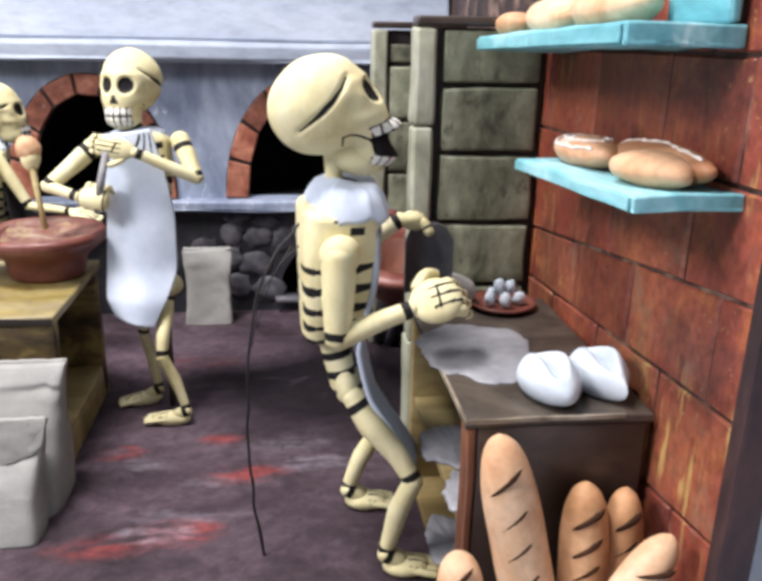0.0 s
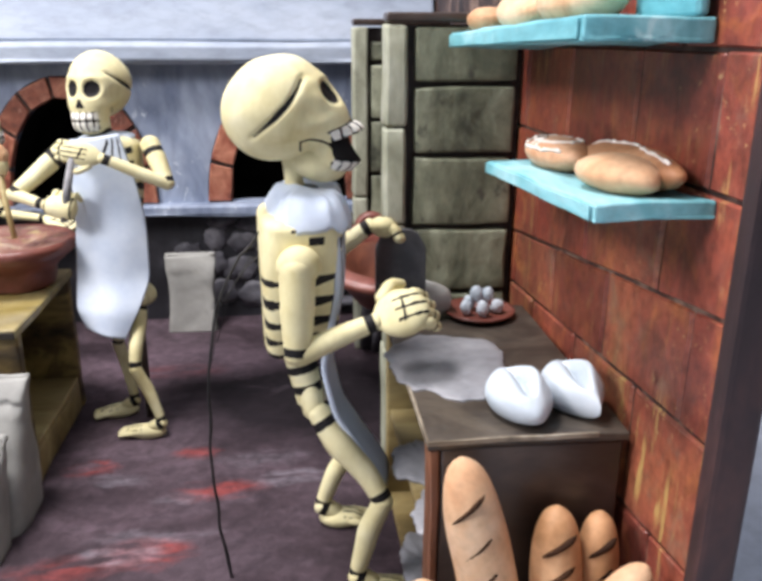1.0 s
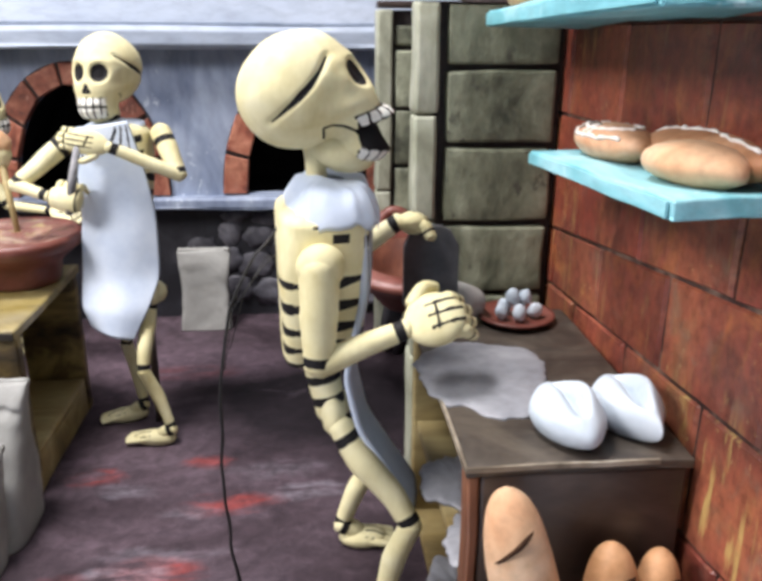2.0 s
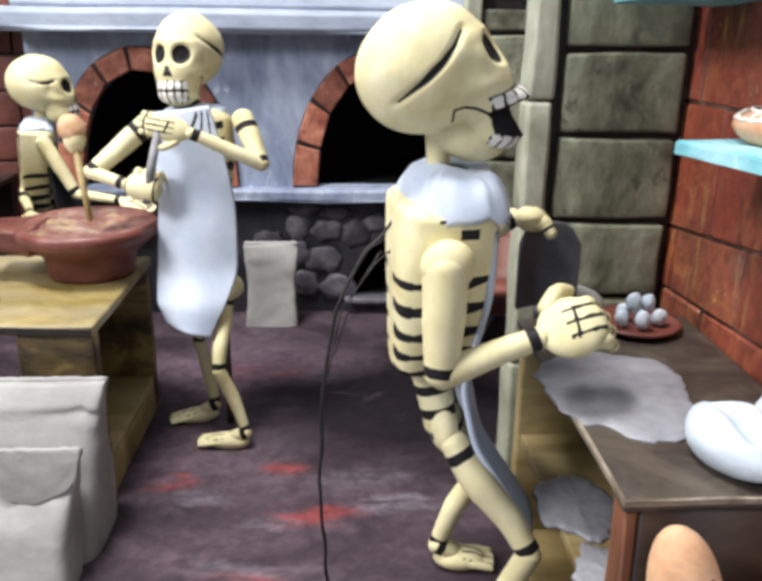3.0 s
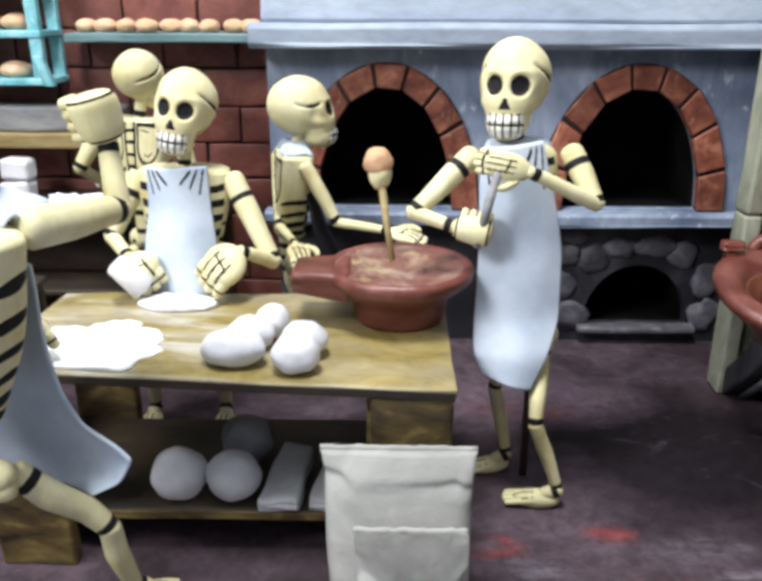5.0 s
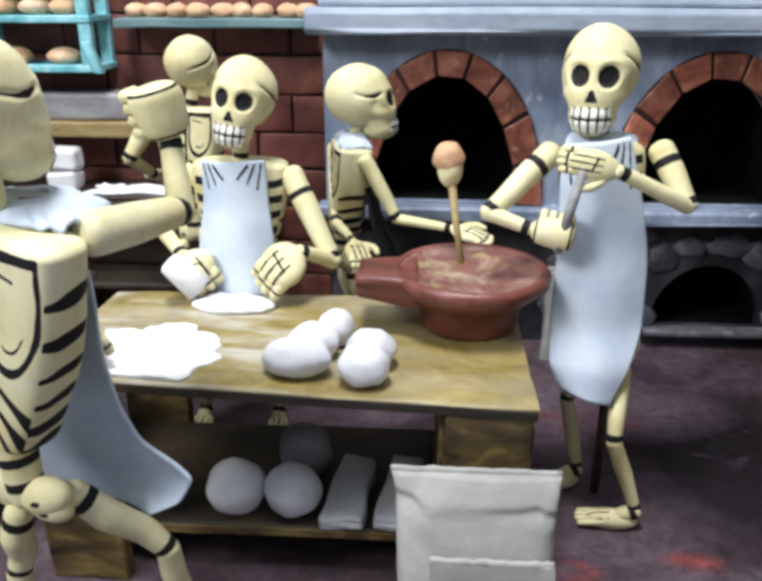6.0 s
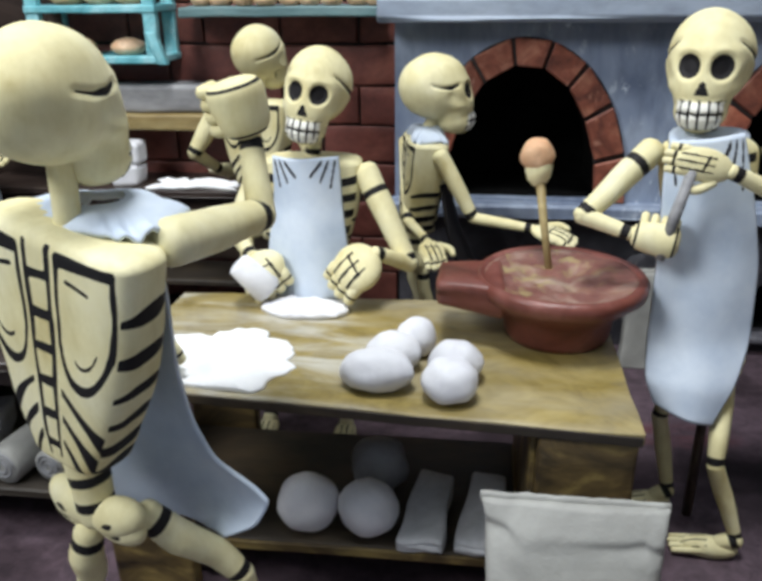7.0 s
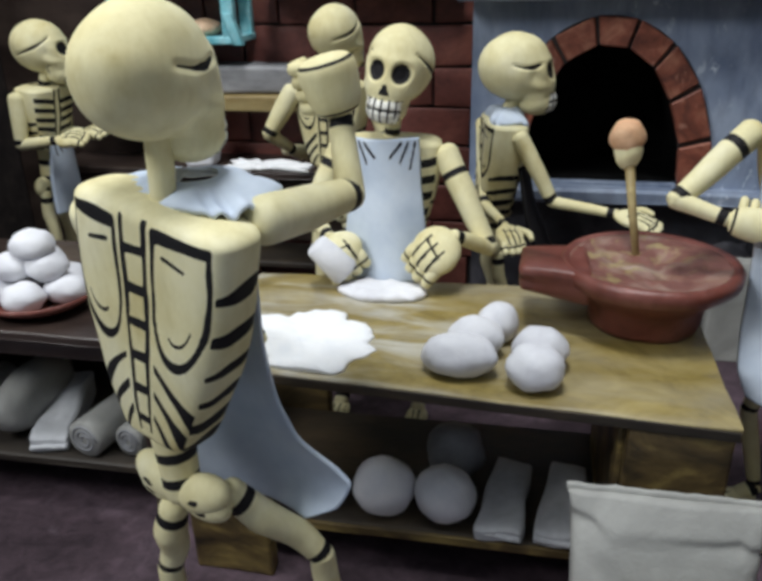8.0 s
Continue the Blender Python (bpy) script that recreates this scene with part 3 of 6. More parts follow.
def skewed(ob, slope):
    """Slants the front of a table part: its left end stands back."""
    for v in ob.data.vertices:
        if v.co.y < 0:
            v.co.y += slope * (0.126 - v.co.x)


work_table = leg_table("work_table", -2.92, -0.385, 5.30, 6.65, 1.15, "ochre wooden bakery work table dusted with flour", "table", LEG_WOOD, "flour-rubbed ochre tabletop", 0.44, 0.22, 0.19, False)
for piece in work_table.children:
    if piece.name.startswith(("tabletop", "front_edge")):
        skewed(piece, 0.075)
side_table = leg_table("side_table", -6.0, -3.2, 5.64, 7.0, 1.15, "dark wooden table with a shelf of dough rolls", "table", DARK_WOOD, "dark tabletop", 0.1, 0.30)
back_table = leg_table("back_table", -5.6, -2.3, 8.55, 9.2, 1.27, "dark long table along the brick wall", "table", DARK_WOOD, "dark tabletop with scattered flour", 0.2, 0.4)

CORNER = painted("red_brown_wood", ((0.07, 0.028, 0.014), (0.16, 0.06, 0.03), (0.27, 0.12, 0.06)), 0.5, 40.0, 180.0, (1, 1, 0.3))
counter = thing("counter", (2.33, 4.2, 0), "dark brown counter with an open ochre shelf below", "counter")
part("worktop", boxed(-0.44, 0.44, -0.81, 0.82, 1.262, 1.30, 0.02, 0.01, 5), WORKTOP, counter, "dark brown floury worktop")
WORN = painted("worn_pale_wood_edge", ((0.10, 0.075, 0.05), (0.30, 0.255, 0.19), (0.52, 0.48, 0.41)), 0.6, 60.0, 260.0, (0.5, 0.5, 1), 0.0008)
part("worn_edge", boxed(-0.445, 0.30, -0.8165, -0.803, 1.285, 1.3065, 0.006, 0.005, 8), WORN, counter, "pale worn front edge of the worktop")
part("worn_edge", boxed(-0.447, -0.434, -0.81, 0.10, 1.285, 1.3065, 0.006, 0.005, 8), WORN, counter, "pale worn side edge of the worktop")
part("end_panel", boxed(-0.385, 0.42, -0.80, -0.70, 0, 1.26, 0.015, 0.006, 3), DARK_WOOD, counter)
part("corner_post", boxed(-0.435, -0.389, -0.803, -0.70, 0, 1.26, 0.012, 0.008, 4), CORNER, counter, "red-brown worn corner post")
part("end_panel", boxed(-0.42, 0.42, 0.70, 0.79, 0, 1.238, 0.015, 0.006, 3), TAN_WOOD, counter, "ochre end panel")
part("back_panel", boxed(0.34, 0.42, -0.698, 0.698, 0, 1.238, 0.01), TAN_WOOD, counter, "ochre back panel")
part("shelf_board", boxed(-0.40, 0.338, -0.698, 0.698, 0.62, 0.68, 0.01), TAN_WOOD, counter, "ochre shelf board")
part("bottom_board", boxed(-0.40, 0.338, -0.698, 0.698, 0.02, 0.08, 0.01), TAN_WOOD, counter, "ochre bottom board")


def sloped(ob, degrees):
    """Tips a thing about the room's x axis, on top of its own turn."""
    ob.rotation_euler = (Euler((radians(degrees), 0, 0)).to_matrix() @ ob.rotation_euler.to_matrix()).to_euler()
    return ob


def wall_shelf(x0, x1, y0, y1, z, thick, label):
    s = thing("wall_shelf", ((x0 + x1) / 2, (y0 + y1) / 2, z), label, "shelf", "teal wall shelves")
    w, d = (x1 - x0) / 2, (y1 - y0) / 2
    part("board", boxed(-w, w, -d, d, -thick, 0, 0.018, 0.018, 7), TEAL, s)
    part("front_lip", boxed(-w - 0.012, -w - 0.002, -d + 0.02, d - 0.02, -thick * 0.9, -thick * 0.15, 0.004, 0.008, 6), TEAL, s, "worn paler front edge")
    return s


LOWER_TILT, UPPER_TILT = -3.0, -1.7
sloped(wall_shelf(2.36, 2.793, 3.03, 4.46, 2.342, 0.065, "turquoise painted board shelf with loaves on a brick wall"), LOWER_TILT)
upper_shelf = sloped(wall_shelf(2.32, 2.793, 3.17, 5.29, 2.952, 0.085, "turquoise painted upper board shelf with loaves on a brick wall"), UPPER_TILT)
part("back_panel", boxed(0.155, 0.208, -1.05, -0.58, 0.002, 0.55, 0.015, 0.01, 3), TEAL, upper_shelf, "upright turquoise end board")

bread_shelf = thing("bread_shelf", (-2.76, 9.0, 2.74), "dark teal board shelf lined with small breads", "shelf")
part("board", boxed(-0.84, 0.84, -0.22, 0.24, -0.08, 0, 0.015, 0.01, 4), DARK_TEAL, bread_shelf)
grey_shelf = thing("plank_shelf", (-3.9, 9.0, 1.88), "thick grey plank shelf on a brown board on the brick wall", "shelf")
part("board", boxed(-1.4, 0.7, -0.17, 0.24, 0.005, 0.23, 0.03, 0.015, 4), PLANK, grey_shelf)
part("under_board", boxed(-1.4, 0.7, -0.24, 0.24, -0.14, 0, 0.02, 0.012, 4), TAN_WOOD, grey_shelf, "brown board below the plank")

rack = thing("bread_rack", (-4.32, 8.95, 2.33), "turquoise hanging rack with breads on its shelves", "rack")
for sx in (-0.5, 0.5):
    for sy in (-0.2, 0.2):
        part("post", boxed(sx - 0.055, sx + 0.055, sy - 0.04, sy + 0.04, 0, 1.3, 0.012, 0.01, 3), TEAL, rack)
for z in (0.0, 0.40, 0.85):
    part("shelf_board", boxed(-0.56, 0.56, -0.25, 0.25, z - 0.03, z + 0.03, 0.012, 0.01, 3), TEAL, rack)
for sx in (-1, 1):
    foot = boxed(sx * 0.5 - 0.04, sx * 0.5 + 0.04, -0.26, -0.18, -0.035, 0.22, 0.01)
    for v in foot.verts:
        v.co.x += sx * 0.35 * max(0, 0.2 - v.co.z)
    part("foot", foot, TEAL, rack)

# ---------------------------------------------------------------- the clay figures
class Clay:
    """Gathers grids of points with their masks of black line and white cloth into one mesh."""

    def __init__(self):
        self.verts, self.faces, self.ink, self.cloth = [], [], [], []

    def grid(self, points, ink=None, cloth=None, wrap=True, caps=(False, False)):
        n, m = points.shape[:2]
        base = len(self.verts)
        self.verts += [tuple(p) for p in points.reshape(-1, 3)]
        self.ink += list((np.zeros((n, m)) if ink is None else ink).ravel())
        self.cloth += list((np.zeros((n, m)) if cloth is None else cloth).ravel())
        for a in range(n - 1):
            for b in range(m if wrap else m - 1):
                c = (b + 1) % m
                self.faces.append((base + a * m + b, base + a * m + c, base + (a + 1) * m + c, base + (a + 1) * m + b))
        if caps[0]:
            self.faces.append(tuple(base + b for b in range(m))[::-1])
        if caps[1]:
            self.faces.append(tuple(base + (n - 1) * m + b for b in range(m)))

    def done(self, name, at, label):
        me = bpy.data.meshes.new(name)
        at = Vector(at)
        me.from_pydata([tuple((Vector(v) - at) * U) for v in self.verts], [], self.faces)
        for key, values in (("ink", self.ink), ("cloth", self.cloth)):
            me.attributes.new(key, "FLOAT", "POINT").data.foreach_set("value", np.array(values, np.float32))
        me.materials.append(BONE)
        me.polygons.foreach_set("use_smooth", [True] * len(me.polygons))
        bm = bmesh.new()
        bm.from_mesh(me)
        bmesh.ops.recalc_face_normals(bm, faces=bm.faces)
        bm.to_mesh(me)
        bm.free()
        ob = new(name, me)
        ob.location = at * U
        return tagged(ob, label, "figurine", "clay skeleton bakers")


def unit(v):
    v = np.array(v, float)
    return v / np.linalg.norm(v)


def frame_of(fwd, up):
    up = unit(up)
    fwd = np.array(fwd, float)
    fwd = unit(fwd - up * fwd.dot(up))
    return fwd, np.cross(up, fwd), up


def near_line(x, z, line):
    """Distance from points to a polyline."""
    best = np.full(x.shape, 9.0)
    for (xa, za), (xb, zb) in zip(line, line[1:]):
        dx, dz = xb - xa, zb - za
        t = np.clip(((x - xa) * dx + (z - za) * dz) / (dx * dx + dz * dz), 0, 1)
        best = np.minimum(best, np.hypot(x - xa - t * dx, z - za - t * dz))
    return best


def soft(d, width, blur=0.012):
    """1 where d is under width, fading out over blur."""
    return np.clip((width + blur / 2 - d) / blur, 0, 1)


def skull(clay, centre, fwd, up, size=1.0, gape=0.0, level=False):
    f, s, u = frame_of(fwd, up)
    n, m = (190, 150) if gape else (110, 150)
    th = np.linspace(0.0, math.pi, n)[:, None]
    ph = np.linspace(0, 2 * math.pi, m, endpoint=False)[None, :]
    d = np.stack([np.sin(th) * np.cos(ph), np.sin(th) * np.sin(ph), np.cos(th) + 0 * ph], -1)
    reach = np.zeros((n, m))
    for c, r in (((-0.03, 0, 0.04), (0.262, 0.212, 0.238)), ((0.125, 0, -0.10), (0.145, 0.150, 0.165)), ((0.14, 0, -0.205), (0.145, 0.122, 0.105)), ((0.08, 0, 0.0), (0.165, 0.18, 0.14))):
        c, r = np.array(c), np.array(r)
        a = (d / r) ** 2
        b = (d * c / r**2).sum(-1)
        k = (c / r) ** 2
        a, k = a.sum(-1), k.sum() - 1
        disc = np.maximum(b * b - a * k, 0)
        reach += np.where(b * b - a * k > 0, np.maximum(b + np.sqrt(disc), 0) / a, 0) ** 14
    reach = reach ** (1 / 14)
    p = d * reach[..., None]
    x, y, z = p[..., 0], p[..., 1], p[..., 2]
    front = x > 0.05
    ink, cloth = np.zeros((n, m)), np.zeros((n, m))
    eye = np.hypot((np.abs(y) - 0.080) / 0.056, (z - 0.02) / 0.062)
    eye = np.where(front, eye, 9)
    reach = reach - 0.05 * np.clip(1.25 - eye, 0, 0.6)
    ink = np.maximum(ink, soft(eye, 1.0, 0.2))
    nose = np.where(front & (z < -0.045) & (z > -0.115), np.abs(y) / (0.006 + 0.45 * (-0.045 - z) + 1e-9), 9)
    nose = np.where((z < -0.045) & (z > -0.115) & front & (np.abs(y) < 0.035), nose, 9)
    ink = np.maximum(ink, soft(nose, 1.0, 0.3))
    bend = np.arctan2(np.abs(y), x - 0.10)
    wide = 1.30 if gape else 0.80
    mouth = front & (z < -0.14) & (z > -0.28) & (bend < wide)
    cloth = np.where(mouth, 0.7, 0.0)
    middle = -0.205
    reach = reach + 0.006 * mouth - (0.085 if gape else 0.012) * mouth * soft(np.abs(z - middle), 0.010, 0.006)
    lines = np.minimum(np.abs(z - middle) - (0.016 if gape else 0.0), 0.19 * np.abs((bend + 0.13) % 0.26 - 0.13) if not gape else 0.17 * np.abs((bend + 0.16) % 0.32 - 0.16))
    ink = np.maximum(ink, soft(np.where(mouth, np.maximum(lines, 0), 9), 0.006, 0.010))
    edge = np.where(front & (bend < wide + 0.04), np.minimum(np.abs(z + 0.14), np.abs(z + 0.28)), 9)
    ink = np.maximum(ink, 0.8 * soft(edge, 0.004, 0.008))
    curl = near_line(x, z, ((0.115, -0.13), (0.085, -0.125), (0.06, -0.15), (0.07, -0.19)) if not gape else ((0.13, -0.20), (0.09, -0.165), (0.04, -0.13), (0.0, -0.125), (-0.015, -0.165)))
    if gape:
        # long front teeth stand out over the open mouth
        reach = reach + 0.022 * mouth * soft(np.abs(z + 0.172), 0.024, 0.016) * np.clip(1.2 - bend, 0, 1)
    temple = near_line(x, z, ((0.125, 0.130), (0.08, 0.092), (0.02, 0.055), (-0.07, 0.018), (-0.185, -0.018)))
    if level:
        temple = near_line(x, z, ((0.135, 0.070), (0.09, 0.052), (0.02, 0.052), (-0.06, 0.070)))
    side = np.abs(y) > 0.09
    ink = np.maximum(ink, soft(np.where(side, temple, 9), 0.004 + (0.012 if level else 0.011) * np.exp(-(((x - (0.08 if level else -0.02)) / (0.06 if level else 0.10)) ** 2)), 0.010))
    ink = np.maximum(ink, soft(np.where(side & (not level), curl, 9), 0.005, 0.009))
    reach = reach - 0.022 * soft(np.where(side, temple, 9), 0.0, 0.05)
    # hollows behind the brow and under the cheekbone, and the bones between
    reach = reach - 0.016 * np.exp(-(((x - 0.10) / 0.05) ** 2) - ((z + 0.01) / 0.05) ** 2) * side
    reach = reach + 0.014 * np.exp(-(((x - 0.12) / 0.06) ** 2) - ((z + 0.085) / 0.03) ** 2) * (np.abs(y) > 0.06)
    reach = reach - 0.020 * np.exp(-(((x - 0.11) / 0.06) ** 2) - ((z + 0.15) / 0.035) ** 2) * (np.abs(y) > 0.08)
    reach = reach + 0.005 * np.exp(-(((z - 0.095) / 0.025) ** 2)) * np.clip((x - 0.10) / 0.06, 0, 1)
    p = d * reach[..., None]
    if gape:
        # the lower jaw swings down about its hinge
        drop = np.clip((middle + 0.008 - z) / 0.018, 0, 1) * np.clip((x - 0.03) / 0.06, 0, 1)
        turn = gape * drop
        hx, hz = p[..., 0] - 0.07, p[..., 2] + 0.185
        p = np.stack([0.07 + hx * np.cos(turn) + hz * np.sin(turn), p[..., 1], -0.185 - hx * np.sin(turn) + hz * np.cos(turn)], -1)
    p = p * size
    lump = np.array([0.008 * noise.noise(Vector(q) * 6) for q in p.reshape(-1, 3)]).reshape(n, m)
    p = p + d * lump[..., None]
    clay.grid(np.array(centre) + p @ np.stack([f, s, u]), ink, cloth)
    if gape:
        # the heavy jawbone below the teeth
        along = unit(0.80 * f - 0.60 * u)
        egg(clay, np.array(centre) + size * (0.040 * f - 0.262 * u), (along, s, np.cross(along, s)), (0.145 * size, 0.112 * size, 0.092 * size))


def limb(clay, points, radii, bands=(), seg=18, steps=26, ink_width=0.5):
    """A round clay limb through points; bands: distances along it, 0 to 1, with black rings."""
    pts, rad = np.array(points, float), np.array(radii, float)
    gaps = np.r_[0, np.cumsum(np.linalg.norm(np.diff(pts, axis=0), axis=1))]
    length = gaps[-1]
    dist = np.linspace(0, length, steps)
    path = np.stack([np.interp(dist, gaps, pts[:, k]) for k in range(3)], -1)
    for _ in range(3):
        path[1:-1] = 0.25 * path[:-2] + 0.5 * path[1:-1] + 0.25 * path[2:]
    r = np.interp(dist, gaps, rad)
    # rounded ends
    first, last = path[0], path[-1]
    way0, way1 = unit(path[1] - path[0]), unit(path[-1] - path[-2])
    caps = np.linspace(0, 1, 6)[:-1]
    path = np.r_[[first - way0 * r[0] * 0.8 * (1 - c) for c in caps], path, [last + way1 * r[-1] * 0.8 * (1 - c) for c in caps[::-1]]]
    r = np.r_[[r[0] * math.sqrt(max(1 - (1 - c) ** 2, 0.0004)) for c in caps], r, [r[-1] * math.sqrt(max(1 - (1 - c) ** 2, 0.0004)) for c in caps[::-1]]]
    dist = np.r_[[-1.0] * 5, dist, [9.0] * 5]
    side = None
    rows, inks = [], []
    for k, p in enumerate(path):
        way = unit(path[min(k + 1, len(path) - 1)] - path[max(k - 1, 0)])
        if side is None:
            side = np.cross(way, (0, 0, 1) if abs(way[2]) < 0.9 else (1, 0, 0))
        side = unit(side - way * side.dot(way))
        other = np.cross(way, side)
        a = np.linspace(0, 2 * math.pi, seg, endpoint=False)
        rows.append(p + r[k] * (np.cos(a)[:, None] * side + np.sin(a)[:, None] * other))
        ring = 0.0
        for b in bands:
            ring = max(ring, float(np.clip(1.5 - abs(dist[k] - b * length) / (0.044 * ink_width), 0, 1)))
        inks.append(np.full(seg, ring))
    rows = np.array(rows)
    rows += 0.006 * np.array([noise.noise_vector(Vector(q) * 5) for q in rows.reshape(-1, 3)]).reshape(rows.shape)
    clay.grid(rows, np.array(inks), None, True, (True, True))


def torso(clay, waist, neck, fwd, width=0.33, depth=0.16, waist_share=0.5, bands=4, spots=(), crest=0.06, bare=False):
    """Rib cage from waist to neck with black ribs, spine and shoulder blades."""
    waist, neck = np.array(waist, float), np.array(neck, float)
    f, s, u = frame_of(fwd, neck - waist)
    tall = np.linalg.norm(neck - waist)
    n, m = 150, 220
    e = np.linspace(0, math.pi / 2, 16)
    h = np.r_[0.06 * (1 - np.cos(e)), np.linspace(0.065, 0.995 - crest, n - 32), 1 - crest + crest * np.sin(e)]
    shrink = np.r_[0.25 + 0.75 * np.sin(e), np.ones(n - 32), 0.20 + 0.80 * np.cos(e) ** (0.5 if crest < 0.1 else 0.75)]
    share = waist_share + (1 - waist_share) * (1 - (1 - np.clip(h * 1.12, 0, 1)) ** 2)
    q = np.linspace(0, 2 * math.pi, 6000, endpoint=False)
    lat, fore = np.sign(np.sin(q)) * np.abs(np.sin(q)) ** 0.45, np.sign(np.cos(q)) * np.abs(np.cos(q)) ** 0.55
    way = np.r_[0, np.cumsum(np.hypot(np.diff(lat) * width, np.diff(fore) * depth))]
    even = np.linspace(0, way[-1], m, endpoint=False)
    lat, fore = np.interp(even, way, lat), np.interp(even, way, fore)
    L = lat[None, :] * (width * share * shrink)[:, None]
    F = fore[None, :] * (depth * (0.72 + 0.28 * share) * shrink)[:, None]
    Hh = np.repeat(h[:, None], m, 1)
    p = waist + (Hh * tall)[..., None] * u + L[..., None] * s + F[..., None] * f
    ul, uf = np.repeat(lat[None, :], n, 0) * np.minimum(shrink, 1)[:, None], np.repeat(fore[None, :], n, 0)
    # an unsteady brush: lines wander and swell
    waver = np.array([noise.noise_vector(Vector(q) * 6.5) for q in p.reshape(-1, 3)]).reshape(p.shape)
    swell = 1 + 0.55 * waver[..., 2]
    Hh = Hh + 0.014 * waver[..., 0]
    al = np.abs(ul) + 0.022 * waver[..., 1]
    back, flank, fronts = uf < -0.75, np.abs(uf) <= 0.75, uf > 0.75
    ink = np.zeros((n, m))
    # sides: thick stripes
    stripe = np.full((n, m), 9.0)
    for q in (0.08, 0.20, 0.33, 0.47, 0.62, 0.78)[:bands]:
        stripe = np.minimum(stripe, np.abs(Hh - q - 0.035 * uf))
    ink = np.maximum(ink, np.where(flank, soft(stripe, 0.032 * swell * np.clip(1.3 - np.abs(uf), 0.3, 1), 0.016), 0))
    # back: spine rails and rungs, blades, slanting ribs
    rail = np.where((Hh > 0.08) & (Hh < 0.97), np.abs(al - 0.14), 9)
    rung = np.where(al < 0.14, np.abs((Hh * 7 + 0.5) % 1 - 0.5) / 7, 9)
    bow = [math.pi * k / 12 for k in range(13)]
    blade = near_line(al, Hh, [(0.24, 0.66), (0.24, 0.93), (0.86, 0.93)] + [(0.55 + 0.31 * math.cos(a), 0.66 - 0.20 * math.sin(a)) for a in bow])
    blade2 = np.minimum(near_line(al, Hh, ((0.34, 0.86), (0.6, 0.84))), near_line(al, Hh, [(0.56 + 0.15 * math.cos(a), 0.63 - 0.075 * math.sin(a)) for a in bow[1:10]]))
    slant = np.full((n, m), 9.0)
    for q in (-0.10, 0.02, 0.14):
        slant = np.minimum(slant, np.where((al > 0.24), np.abs(Hh - q - 0.30 * (1 - al) - 0.04), 9))
    slant = np.where(Hh < 0.46, slant, 9)
    marks = np.minimum(np.minimum(rail * 0.6, rung), np.minimum(blade * 0.8, slant * (1.25 - 0.75 * al)))
    ink = np.maximum(ink, np.where(back, np.maximum(soft(marks, 0.019 * swell, 0.012), 0.9 * soft(blade2, 0.009 * swell, 0.012)), 0))
    if bare:
        ink = np.where(back, soft(stripe, 0.026 * swell, 0.016) * (al > 0.25), ink)
    ribs = np.full((n, m), 9.0)
    for q in (0.08, 0.22, 0.36, 0.50, 0.64, 0.78):
        ribs = np.minimum(ribs, np.where(al > 0.16, np.abs(Hh - q - 0.07 * al), 9))
    ribs = np.minimum(ribs, np.abs(al - 0.12))
    ink = np.maximum(ink, np.where(fronts, soft(ribs, 0.034, 0.02), 0))
    for side_of, u0, u1, h0, h1 in spots:
        ink = np.maximum(ink, ((ul * side_of > 0.5) & (uf > u0) & (uf < u1) & (Hh > h0) & (Hh < h1)) * 1.0)
    ink *= ((h > 0.02) & (h < 0.975))[:, None]
    p = p + 0.008 * np.array([noise.noise_vector(Vector(q) * 4) for q in p.reshape(-1, 3)]).reshape(p.shape)
    clay.grid(p, ink, None, True, (True, True))


def egg(clay, centre, axes, radii, ink=None, n=22, m=28, cloth=0.0):
    th = np.linspace(0.0, math.pi, n)[:, None]
    ph = np.linspace(0, 2 * math.pi, m, endpoint=False)[None, :]
    d = np.stack([np.cos(th) + 0 * ph, np.sin(th) * np.cos(ph), np.sin(th) * np.sin(ph)], -1)
    marks = ink(d) if ink else None
    clay.grid(np.array(centre) + (d * np.array(radii)) @ np.stack(axes), marks, np.full((n, m), cloth))


